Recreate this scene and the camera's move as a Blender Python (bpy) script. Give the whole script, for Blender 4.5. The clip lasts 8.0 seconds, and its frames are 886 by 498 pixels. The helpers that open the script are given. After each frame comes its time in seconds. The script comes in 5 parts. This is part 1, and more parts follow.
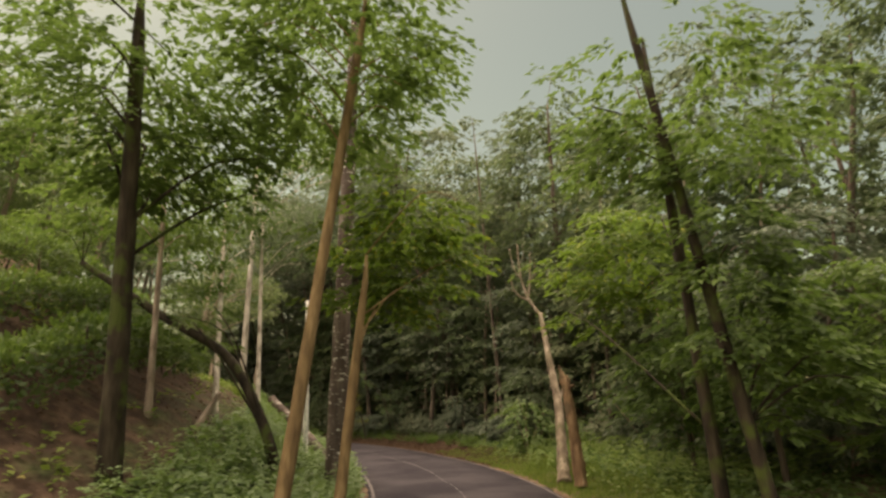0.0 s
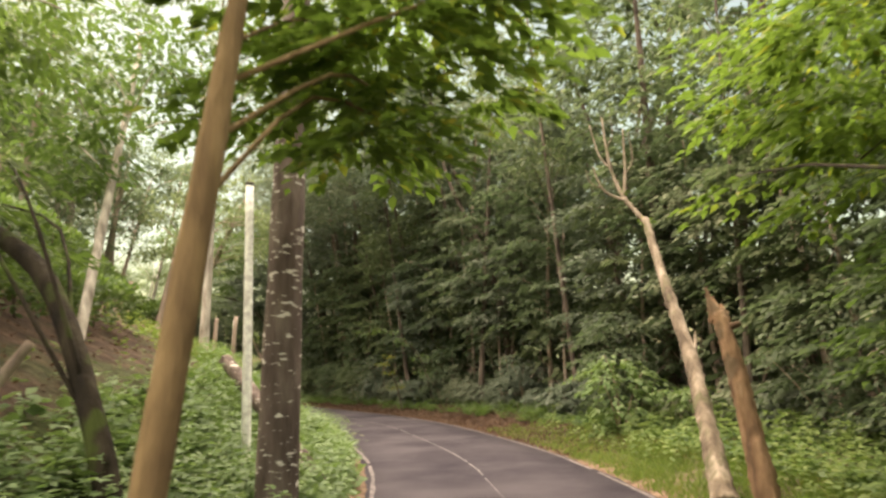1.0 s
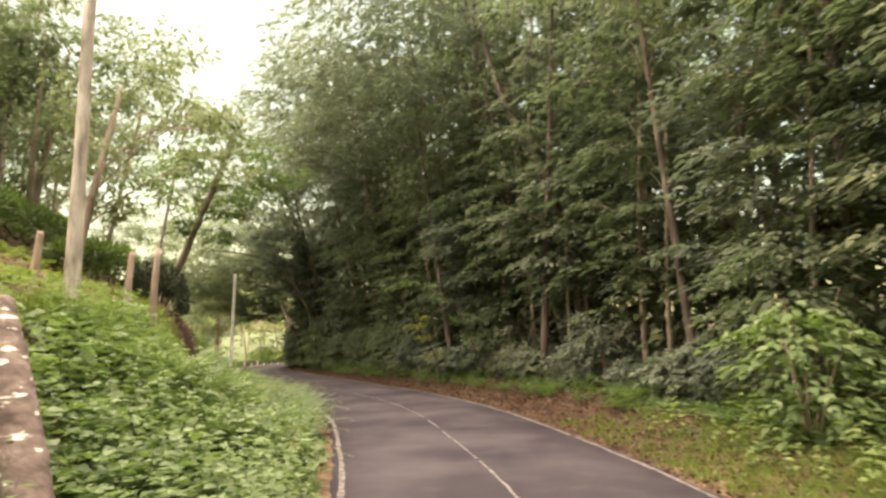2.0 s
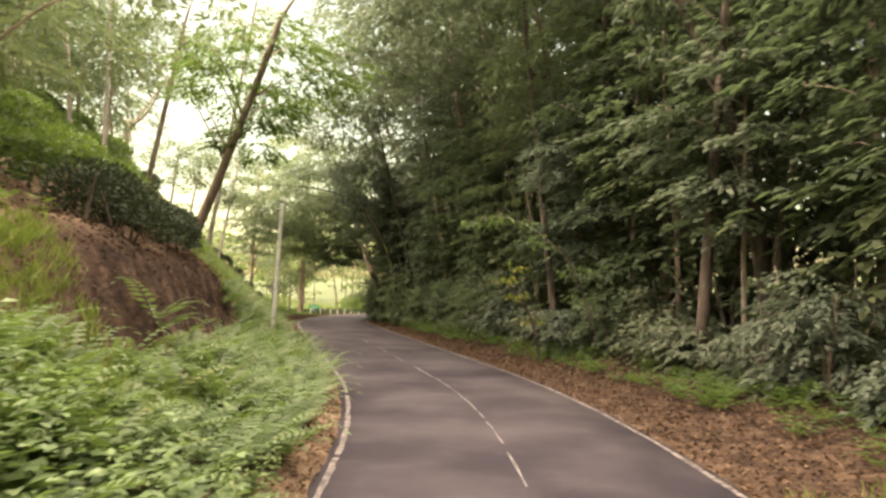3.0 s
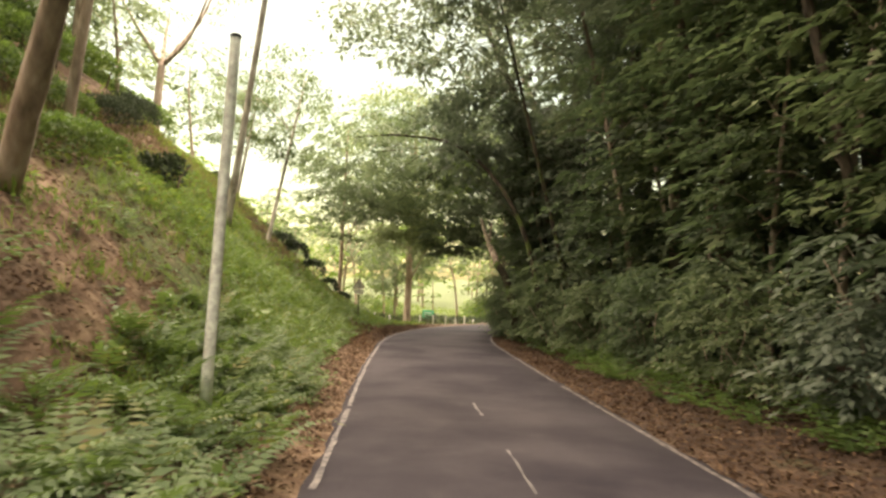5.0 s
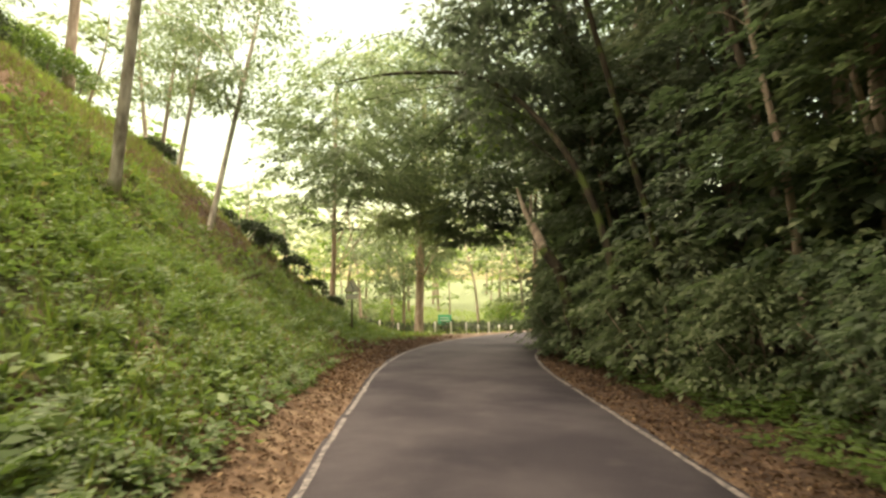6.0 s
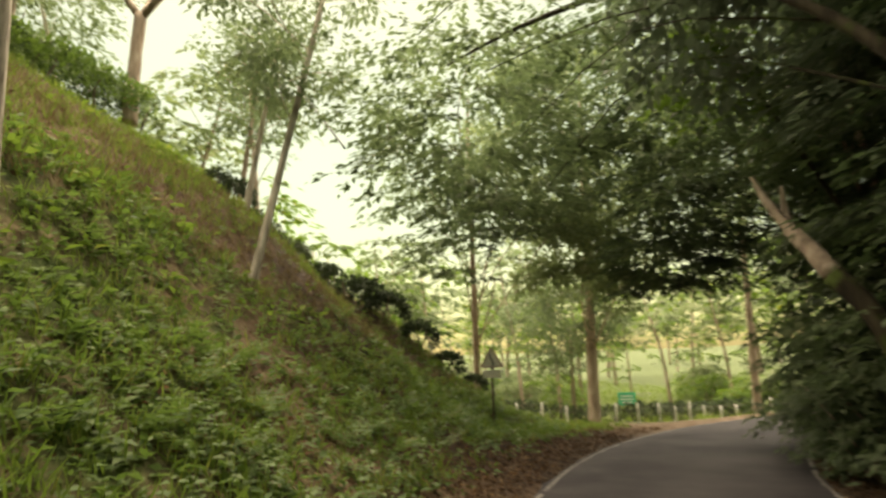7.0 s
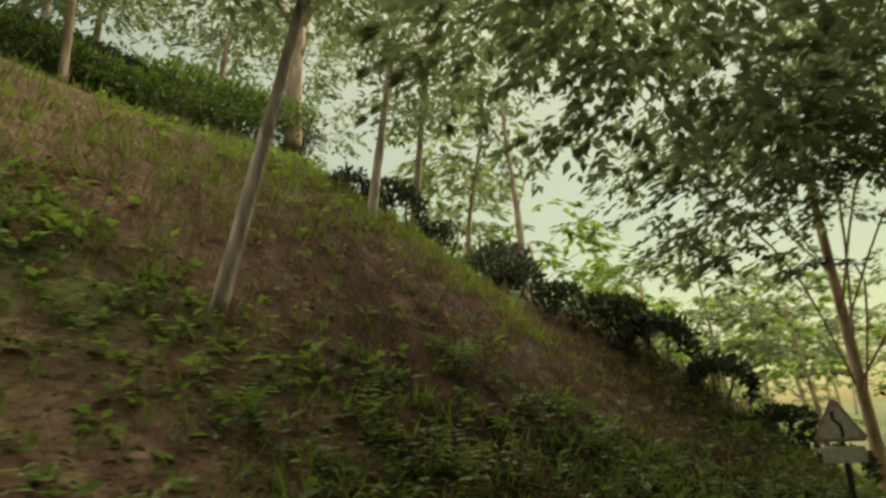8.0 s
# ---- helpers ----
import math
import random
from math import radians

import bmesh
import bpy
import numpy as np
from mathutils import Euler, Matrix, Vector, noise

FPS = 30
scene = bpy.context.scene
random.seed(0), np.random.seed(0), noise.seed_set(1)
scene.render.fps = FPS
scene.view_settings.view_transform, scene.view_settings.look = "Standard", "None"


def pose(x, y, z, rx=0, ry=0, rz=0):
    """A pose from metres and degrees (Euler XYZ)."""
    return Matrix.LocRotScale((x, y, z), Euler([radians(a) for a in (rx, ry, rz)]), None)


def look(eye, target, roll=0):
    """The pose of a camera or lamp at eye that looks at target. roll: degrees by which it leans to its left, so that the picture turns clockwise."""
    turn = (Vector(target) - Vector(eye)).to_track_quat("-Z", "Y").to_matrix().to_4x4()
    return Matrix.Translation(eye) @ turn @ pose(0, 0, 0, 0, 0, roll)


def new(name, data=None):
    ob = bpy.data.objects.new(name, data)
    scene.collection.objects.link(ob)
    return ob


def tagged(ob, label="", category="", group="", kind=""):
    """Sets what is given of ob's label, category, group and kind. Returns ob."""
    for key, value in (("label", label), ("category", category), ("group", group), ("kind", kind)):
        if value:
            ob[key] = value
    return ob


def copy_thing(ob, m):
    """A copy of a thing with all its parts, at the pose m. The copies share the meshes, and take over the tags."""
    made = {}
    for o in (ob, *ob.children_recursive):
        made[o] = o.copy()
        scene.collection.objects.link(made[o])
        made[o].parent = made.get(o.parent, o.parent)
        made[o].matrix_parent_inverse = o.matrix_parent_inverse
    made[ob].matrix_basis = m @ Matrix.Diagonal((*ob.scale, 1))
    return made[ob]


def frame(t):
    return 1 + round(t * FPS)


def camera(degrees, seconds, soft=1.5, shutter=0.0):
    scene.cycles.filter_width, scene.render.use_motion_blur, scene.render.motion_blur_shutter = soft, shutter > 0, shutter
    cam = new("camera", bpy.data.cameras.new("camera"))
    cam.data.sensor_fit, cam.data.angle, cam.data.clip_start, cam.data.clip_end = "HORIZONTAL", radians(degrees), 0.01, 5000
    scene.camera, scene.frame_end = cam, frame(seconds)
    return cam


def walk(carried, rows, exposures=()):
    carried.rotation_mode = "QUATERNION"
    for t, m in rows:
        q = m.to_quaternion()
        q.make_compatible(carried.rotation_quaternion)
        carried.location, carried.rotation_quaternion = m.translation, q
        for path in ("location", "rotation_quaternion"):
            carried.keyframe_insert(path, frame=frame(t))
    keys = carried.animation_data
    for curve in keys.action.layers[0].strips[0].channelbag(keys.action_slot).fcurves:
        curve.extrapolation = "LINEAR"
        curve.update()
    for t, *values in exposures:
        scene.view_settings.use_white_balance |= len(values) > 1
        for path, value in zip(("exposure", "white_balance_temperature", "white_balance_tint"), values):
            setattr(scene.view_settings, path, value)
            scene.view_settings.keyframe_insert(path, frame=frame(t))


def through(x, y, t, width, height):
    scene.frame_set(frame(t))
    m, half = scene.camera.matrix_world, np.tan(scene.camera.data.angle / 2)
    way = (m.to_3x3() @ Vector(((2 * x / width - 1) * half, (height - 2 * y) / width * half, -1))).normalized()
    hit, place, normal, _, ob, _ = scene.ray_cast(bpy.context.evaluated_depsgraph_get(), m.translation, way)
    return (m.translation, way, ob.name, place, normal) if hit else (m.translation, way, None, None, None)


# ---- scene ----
# ---------------------------------------------------------------- the camera and its way
cam = camera(68.7, 8.0, soft=2.6, shutter=0.15)
PATH = [
    (0, (-0.007, 0.028, 1.910), (-0.028, 9.759, 4.213), -1.28),
    (0.5, (0.069, 3.699, 1.899), (-0.389, 13.480, 3.925), -1.13),
    (1, (-0.024, 7.094, 1.823), (-0.820, 16.898, 3.624), -2.15),
    (1.5, (-0.224, 10.559, 1.760), (-0.796, 20.392, 3.488), -2.60),
    (2, (-0.444, 13.739, 1.711), (-2.086, 23.514, 3.040), -2.39),
    (2.2, (-0.616, 15.015, 1.652), (-2.931, 24.668, 2.869), -0.59),
    (3.3, (-2.041, 21.776, 1.834), (-5.469, 31.154, 2.383), -0.13),
    (3.5, (-2.501, 23.055, 1.724), (-6.141, 32.353, 2.277), -0.80),
    (4, (-3.730, 26.020, 1.732), (-8.009, 35.047, 2.179), -1.26),
    (4.5, (-5.254, 28.985, 1.689), (-9.964, 37.777, 2.403), 0.32),
    (5, (-6.967, 31.983, 1.694), (-12.014, 40.590, 2.361), 1.17),
    (5.2, (-7.706, 33.195, 1.704), (-12.805, 41.779, 2.260), 0.11),
    (6.3, (-11.920, 39.914, 1.740), (-17.179, 48.381, 2.543), -0.19),
    (6.5, (-12.636, 41.002, 1.748), (-17.951, 49.415, 2.731), 0.44),
    (7, (-14.487, 43.723, 1.773), (-21.578, 50.532, 3.609), -2.08),
    (7.3, (-15.681, 45.448, 1.762), (-24.029, 50.392, 4.187), -3.24),
    (7.5, (-16.453, 46.553, 1.792), (-25.157, 50.621, 4.563), -2.19),
    (7.7, (-17.188, 47.713, 1.853), (-26.147, 50.938, 4.908), -1.74),
    (8, (-18.130, 49.647, 2.004), (-27.581, 51.216, 4.871), -3.28),
]
EXPOSURES = [(0.0, 1.2, 7700, 25), (0.6, 1.93, 7400, 26), (1.2, 2.25, 7100, 24), (2.0, 2.3, 7300, 27), (3.5, 2.5, 7400, 26), (5.5, 2.5, 7500, 22), (6.5, 2.35, 7800, 15), (7.0, 1.9, 7900, 13), (7.5, 1.42, 7850, 12), (8.0, 1.15, 7700, 11)]
walk(cam, [(t, look(eye, target, roll)) for t, eye, target, roll in PATH], exposures=EXPOSURES)

# ---------------------------------------------------------------- light
world = bpy.data.worlds.new("sky")
scene.world = world
world.use_nodes = True
wn = world.node_tree.nodes
sky = wn.new("ShaderNodeTexSky")
sky.sky_type = "NISHITA"
sky.sun_disc = False
SUN_ELEVATION, SUN_AZIMUTH = 67.0, -60.0
sky.sun_elevation = radians(SUN_ELEVATION)
sky.sun_rotation = radians(SUN_AZIMUTH)
sky.altitude = 0
sky.air_density, sky.dust_density, sky.ozone_density = 1.2, 2.5, 0.0
haze = wn.new("ShaderNodeMix")
haze.data_type, haze.blend_type = "RGBA", "MULTIPLY"
haze.inputs[0].default_value = 1.0
haze.inputs[7].default_value = (1.0, 1.0, 0.64, 1)
world.node_tree.links.new(sky.outputs[0], haze.inputs[6])
world.node_tree.links.new(haze.outputs[2], wn["Background"].inputs[0])
wn["Background"].inputs[1].default_value = 0.064
sun = new("sun", bpy.data.lights.new("sun", "SUN"))
sun.data.energy = 4.6
sun.data.angle = radians(125)
sun.data.color = (1.0, 0.94, 0.82)
az, el = radians(SUN_AZIMUTH), radians(SUN_ELEVATION)
sun.matrix_world = look((0, 0, 40), (-40 * math.sin(az) * math.cos(el), -40 * math.cos(az) * math.cos(el), 40 - 40 * math.sin(el)))

# ---------------------------------------------------------------- helpers
RNG = np.random.default_rng(7)


def mesh_np(name, verts, quads, material, smooth=False):
    """One mesh from arrays of vertices and of four-cornered faces."""
    me = bpy.data.meshes.new(name)
    verts, quads = np.asarray(verts, np.float32), np.asarray(quads, np.int32)
    me.vertices.add(len(verts))
    me.vertices.foreach_set("co", verts.ravel())
    me.loops.add(quads.size)
    me.loops.foreach_set("vertex_index", quads.ravel())
    me.polygons.add(len(quads))
    me.polygons.foreach_set("loop_start", np.arange(0, quads.size, 4, dtype=np.int32))
    if smooth:
        me.polygons.foreach_set("use_smooth", np.ones(len(quads), dtype=bool))
    me.materials.append(material)
    me.update(calc_edges=True)
    me.validate()
    return me


def thing(name, label, category, at=(0, 0, 0), turn=0.0, size=1.0, group="", kind=""):
    """An Empty at a thing's base, that parents its parts."""
    ob = new(name)
    ob.empty_display_size = 0.2
    ob.matrix_basis = Matrix.LocRotScale(at, Euler((0, 0, turn)), (size, size, size))
    return tagged(ob, label, category, group, kind)


def part_np(name, shape, material, parent, label="", smooth=False):
    ob = new(name, mesh_np(name, shape[0], shape[1], material, smooth))
    ob.parent = parent
    return tagged(ob, label)


def part(name, bm, material, parent, label=""):
    me = bpy.data.meshes.new(name)
    bm.to_mesh(me)
    bm.free()
    me.materials.append(material)
    ob = new(name, me)
    ob.parent = parent
    return tagged(ob, label)


def join(shapes):
    verts, quads, n = [], [], 0
    for v, q in shapes:
        verts.append(v)
        quads.append(q + n)
        n += len(v)
    return np.concatenate(verts), np.concatenate(quads)


def unit(v):
    return v / np.maximum(np.linalg.norm(v, axis=-1, keepdims=True), 1e-9)


def curve_through(points, n):
    """n points of a smooth line through the given ones."""
    c = np.asarray(points, float)
    out = []
    for u in np.linspace(0, len(c) - 1, n):
        i = min(int(u), len(c) - 2)
        t = u - i
        p0, p1, p2, p3 = c[max(i - 1, 0)], c[i], c[i + 1], c[min(i + 2, len(c) - 1)]
        out.append(0.5 * (2 * p1 + (p2 - p0) * t + (2 * p0 - 5 * p1 + 4 * p2 - p3) * t * t + (3 * p1 - p0 - 3 * p2 + p3) * t**3))
    return np.array(out)


def tube(points, radii, sides=8, rings=None, rough=0.0, rng=RNG):
    """A tapered, slightly lumpy tube along a line, closed at its ends."""
    rings = rings or 4 * len(points)
    line = curve_through(points, rings)
    rad = np.interp(np.linspace(0, 1, rings), np.linspace(0, 1, len(radii)), radii)
    ahead = unit(np.gradient(line, axis=0))
    side = unit(np.cross(ahead, np.array([0.31, 0.9, 0.17])))
    other = np.cross(ahead, side)
    a = np.linspace(0, 2 * np.pi, sides, endpoint=False)
    along = rng.normal(size=(rings + 4, 1))
    along = (along[:-4] + along[1:-3] + along[2:-2] + along[3:-1] + along[4:]) / 2.2
    lump = 1 + rough * (0.6 * rng.normal(size=(rings, sides)) + 0.5 * along + 0.9 * rng.normal(size=(1, sides)))
    v = line[:, None] + (side[:, None] * np.cos(a)[None, :, None] + other[:, None] * np.sin(a)[None, :, None]) * (rad[:, None] * lump)[..., None]
    idx = np.arange(rings * sides).reshape(rings, sides)
    nxt = np.roll(idx, -1, axis=1)
    q = np.stack([idx[:-1], nxt[:-1], nxt[1:], idx[1:]], -1).reshape(-1, 4)
    v = v.reshape(-1, 3)
    caps = []
    for ring in (idx[0][::-1], idx[-1]):
        for k in range(1, sides - 2, 2):
            caps.append([ring[0], ring[k], ring[k + 1], ring[k + 2]])
    return v, np.concatenate([q, np.array(caps)])


def leaves(at, axis, normal, length, width, curl=0.12):
    """Pointed leaves, folded along the midrib: one quad each."""
    axis = unit(axis)
    across = unit(np.cross(normal, axis))
    normal = np.cross(axis, across)
    length, width = np.broadcast_to(length, len(at))[:, None], np.broadcast_to(width, len(at))[:, None]
    mid = at + axis * length * 0.42 + normal * width * curl
    v = np.stack([at, mid + across * width * 0.5, at + axis * length - normal * length * 0.10, mid - across * width * 0.5], 1)
    return v.reshape(-1, 3), np.arange(4 * len(at)).reshape(-1, 4)


def cluster(centre, radius, count, size, rng, flat=0.55, droop=0.35, wide=0.42):
    """A spray of leaves round a branch's end."""
    p = rng.normal(size=(count, 3))
    p = unit(p) * rng.random((count, 1)) ** 0.45 * radius
    p[:, 2] *= flat
    out = p * [1, 1, 0.4] + rng.normal(size=(count, 3)) * 0.35 * radius
    out[:, 2] -= droop * radius
    nrm = rng.normal(size=(count, 3)) * 0.45
    nrm[:, 2] += 1
    ln = size * rng.uniform(0.6, 1.25, count)
    return leaves(p + centre, out, nrm, ln, ln * wide)


def spray(centre, root, radius, count, size, rng, wide=0.42, sag=0.3):
    """A bough's end: a drooping fan of twigs, with leaves set along both sides of each; root is the foot of the bough."""
    out = np.asarray(centre, float) - root
    out[2] = 0
    out = unit(out + rng.normal(size=3) * [0.12, 0.12, 0])
    side = np.array([-out[1], out[0], 0.0])
    twigs = max(4, count // 11)
    fan = np.linspace(-1.15, 1.15, twigs) + rng.normal(size=twigs) * 0.16
    reach = radius * (1.75 - 0.55 * np.abs(fan)) * rng.uniform(0.75, 1.1, twigs)
    k = rng.integers(twigs, size=count)
    u = rng.uniform(0.22, 1.0, count) ** 0.8
    way = out * np.cos(fan[k])[:, None] + side * np.sin(fan[k])[:, None]
    tilt = rng.uniform(-0.15, 0.25)
    p = centre - out * 0.8 * radius + way * (u * reach[k])[:, None]
    p[:, 2] += radius * (tilt * u - sag * 1.5 * u * u) + rng.normal(size=count) * 0.05 * radius
    turn_side = rng.choice([-1.0, 1.0], count)
    across = np.cross(np.array([0, 0, 1.0]), way)
    axis = way * (0.5 + 0.7 * u)[:, None] + across * (turn_side * (1.15 - 0.7 * u))[:, None] + rng.normal(size=(count, 3)) * 0.16
    axis[:, 2] -= 0.25 + 0.5 * sag * u
    nrm = rng.normal(size=(count, 3)) * 0.26
    nrm[:, 2] += 1
    ln = size * rng.uniform(0.65, 1.25, count)
    return leaves(p, axis, nrm, ln, ln * wide)


def flank(count, centre, radii, rng, low=-1.0):
    """Places in and near the skin of an ellipsoid, uneven."""
    p = unit(rng.normal(size=(count * 3, 3)))
    p = p[p[:, 2] > low][:count]
    p *= rng.uniform(0.45, 1.08, (len(p), 1))
    return p * radii + centre


def limb(start, end, r0, r1, rng, sag=0.15, sides=6):
    start, end = np.asarray(start, float), np.asarray(end, float)
    d = end - start
    mid = start + d * 0.5 + np.array([0, 0, sag * np.linalg.norm(d)]) + rng.normal(size=3) * 0.06 * np.linalg.norm(d)
    return tube([start, mid, end], [r0, (r0 + r1) / 2, r1], sides=sides, rings=7, rough=0.04, rng=rng)

# ---------------------------------------------------------------- materials


def material(name, rough=0.8, spec=0.3):
    m = bpy.data.materials.new(name)
    m.use_nodes = True
    n, l = m.node_tree.nodes, m.node_tree.links
    b = n["Principled BSDF"]
    b.inputs["Roughness"].default_value = rough
    b.inputs["Specular IOR Level"].default_value = spec
    return m, n, l, b


def ramp(n, l, source, stops):
    r = n.new("ShaderNodeValToRGB")
    while len(r.color_ramp.elements) < len(stops):
        r.color_ramp.elements.new(0.5)
    for e, (at, c) in zip(r.color_ramp.elements, stops):
        e.position, e.color = at, (*c, 1)
    l.new(source, r.inputs[0])
    return r.outputs[0]


def noise_tex(n, l, scale, detail=5, stretch=None):
    t = n.new("ShaderNodeTexNoise")
    t.inputs["Scale"].default_value = scale
    t.inputs["Detail"].default_value = detail
    co = n.new("ShaderNodeTexCoord")
    if stretch:
        mp = n.new("ShaderNodeMapping")
        mp.inputs["Scale"].default_value = stretch
        l.new(co.outputs["Object"], mp.inputs[0])
        l.new(mp.outputs[0], t.inputs["Vector"])
    else:
        l.new(co.outputs["Object"], t.inputs["Vector"])
    return t.outputs["Fac"]


def mixed(n, l, fac, a, b, mode="MIX"):
    m = n.new("ShaderNodeMix")
    m.data_type, m.blend_type = "RGBA", mode
    for slot, v in ((0, fac), (6, a), (7, b)):
        if isinstance(v, (int, float)):
            m.inputs[slot].default_value = v
        elif isinstance(v, tuple):
            m.inputs[slot].default_value = (*v, 1)
        else:
            l.new(v, m.inputs[slot])
    return m.outputs[2]


def bumped(n, l, b, source, strength, distance):
    k = n.new("ShaderNodeBump")
    k.inputs["Strength"].default_value = strength
    k.inputs["Distance"].default_value = distance
    l.new(source, k.inputs["Height"])
    l.new(k.outputs[0], b.inputs["Normal"])


def leaf_material(name, dark, mid, light, through=0.35, rough=0.5, odd=None, glow=(0.25, 0.42, 0.05), tones=None):
    """Leaf blades: every leaf has its own tone, each plant its own too, and light shines through."""
    m, n, l, b = material(name, rough + 0.08, 0.25)
    geo, info = n.new("ShaderNodeNewGeometry"), n.new("ShaderNodeObjectInfo")
    stops = [(0.0, dark), (0.5, mid), (0.93, light)]
    if odd:
        stops.append((0.985, odd))
    pick = geo.outputs["Random Per Island"]
    if tones:
        at = n.new("ShaderNodeAttribute")
        at.attribute_name = tones
        pick = at.outputs["Fac"]
    tone = ramp(n, l, pick, stops)
    big = noise_tex(n, l, 0.5, 2)
    tone = mixed(n, l, big, tone, mixed(n, l, 0.55, tone, light), "MIX")
    plant = ramp(n, l, info.outputs["Random"], [(0.0, (0.62, 0.66, 0.62)), (0.5, (0.9, 0.9, 0.85)), (1.0, (1.12, 1.05, 0.8))])
    tone = mixed(n, l, 1.0, tone, plant, "MULTIPLY")
    l.new(tone, b.inputs["Base Color"])
    t = n.new("ShaderNodeBsdfTranslucent")
    l.new(mixed(n, l, 0.5, tone, glow, "MIX"), t.inputs[0])
    s = n.new("ShaderNodeMixShader")
    s.inputs[0].default_value = through
    l.new(b.outputs[0], s.inputs[1])
    l.new(t.outputs[0], s.inputs[2])
    l.new(s.outputs[0], n["Material Output"].inputs[0])
    return m


def bark_material(name, dark, mid, light, patch=None, scale=6.0, lichen=(0.6, 0.66), flecks=(2.6, 3, (1, 1, 0.8))):
    m, n, l, b = material(name, 0.9, 0.2)
    f = noise_tex(n, l, scale, 6, (1, 1, 0.25))
    c = ramp(n, l, f, [(0.3, dark), (0.52, mid), (0.72, light)])
    if patch:
        p = noise_tex(n, l, *flecks)
        c = mixed(n, l, ramp(n, l, p, [(lichen[0], (0, 0, 0)), (lichen[1], (1, 1, 1))]), c, patch)
    l.new(c, b.inputs["Base Color"])
    bumped(n, l, b, noise_tex(n, l, 18.0, 7, (1, 1, 0.22)), 1.0, 0.035)
    return m


LEAF_FOREST = leaf_material("forest leaf", (0.044, 0.065, 0.039), (0.083, 0.115, 0.062), (0.155, 0.185, 0.112), 0.42, 0.5, glow=(0.16, 0.25, 0.09))
LEAF_SPRAY = leaf_material("greyish forest leaf", (0.066, 0.088, 0.066), (0.125, 0.154, 0.108), (0.215, 0.242, 0.185), 0.4, 0.45, glow=(0.19, 0.27, 0.14))
LEAF_GREEN = leaf_material("green leaf", (0.032, 0.060, 0.020), (0.065, 0.112, 0.032), (0.125, 0.185, 0.055), 0.42, 0.5, glow=(0.20, 0.34, 0.06))
LEAF_BRIGHT = leaf_material("young leaf", (0.032, 0.064, 0.016), (0.060, 0.115, 0.024), (0.115, 0.172, 0.038), 0.42, 0.5, (0.35, 0.30, 0.03))
# pale grey-green leaf; on far trees its paleness stands in for haze
LEAF_PALE = leaf_material("grey-green leaf", (0.075, 0.110, 0.055), (0.130, 0.180, 0.090), (0.22, 0.27, 0.145), 0.38, 0.5, glow=(0.23, 0.32, 0.14))
LEAF_FROND = leaf_material("fern frond", (0.035, 0.068, 0.030), (0.100, 0.165, 0.068), (0.235, 0.295, 0.155), 0.33, 0.5, (0.30, 0.24, 0.09), tones="tone")
LEAF_FERN = leaf_material("fern leaf", (0.065, 0.12, 0.045), (0.13, 0.21, 0.080), (0.24, 0.31, 0.15), 0.36, 0.5)
LEAF_WEED = leaf_material("broad weed leaf", (0.070, 0.125, 0.050), (0.155, 0.24, 0.095), (0.28, 0.37, 0.19), 0.36, 0.45)
LEAF_GRASS = leaf_material("grass blade", (0.06, 0.105, 0.026), (0.12, 0.19, 0.045), (0.215, 0.27, 0.085), 0.38, 0.6, (0.32, 0.25, 0.10))
# dark tea leaf; the shade of the hedges' undersides is in its colour too
LEAF_TEA = leaf_material("dark tea leaf with underside shade", (0.018, 0.026, 0.018), (0.035, 0.050, 0.032), (0.070, 0.088, 0.056), 0.15, 0.62, glow=(0.08, 0.14, 0.04))
# one tea leaf in two tones: lit for hedge tops, shaded for their sides
LEAF_TEA_LIT = leaf_material("lit tea leaf", (0.035, 0.075, 0.025), (0.085, 0.150, 0.045), (0.17, 0.25, 0.085), 0.30, 0.4)
LEAF_TEA_SHADED = leaf_material("shaded tea leaf", (0.026, 0.044, 0.022), (0.052, 0.088, 0.036), (0.10, 0.145, 0.06), 0.25, 0.5)
LEAF_DRY = leaf_material("dead leaf", (0.030, 0.018, 0.012), (0.078, 0.044, 0.028), (0.165, 0.100, 0.062), 0.1, 0.9, (0.30, 0.21, 0.135), glow=(0.20, 0.11, 0.05))
LEAF_STRAW = leaf_material("straw", (0.10, 0.070, 0.040), (0.19, 0.135, 0.080), (0.31, 0.235, 0.14), 0.2, 0.8, glow=(0.25, 0.18, 0.08))
LEAF_YELLOW = leaf_material("yellowing leaf", (0.08, 0.12, 0.03), (0.16, 0.19, 0.04), (0.30, 0.25, 0.06), 0.4, 0.5)
BARK_DARK = bark_material("dark bark", (0.05, 0.038, 0.029), (0.115, 0.088, 0.066), (0.21, 0.165, 0.125))
BARK_LICHEN = bark_material("dark bark with lichen", (0.06, 0.043, 0.035), (0.13, 0.098, 0.080), (0.23, 0.185, 0.15), (0.60, 0.56, 0.48), lichen=(0.60, 0.65), flecks=(11.0, 5, (0.6, 0.6, 1.8)))
# moss patches on bark whose brown tones are darkened for shade under trees
BARK_MOSS_SHADED = bark_material("mossy bark toned for shade", (0.016, 0.012, 0.008), (0.038, 0.029, 0.018), (0.075, 0.061, 0.038), (0.060, 0.080, 0.018), lichen=(0.52, 0.62))
BARK_TAN = bark_material("tan bark", (0.085, 0.055, 0.026), (0.19, 0.130, 0.060), (0.30, 0.215, 0.11))
BARK_GREY = bark_material("grey-brown bark", (0.19, 0.14, 0.105), (0.36, 0.275, 0.21), (0.52, 0.43, 0.34))
BARK_PALE = bark_material("pale bark", (0.20, 0.165, 0.13), (0.50, 0.44, 0.36), (0.74, 0.68, 0.58), scale=8.0)
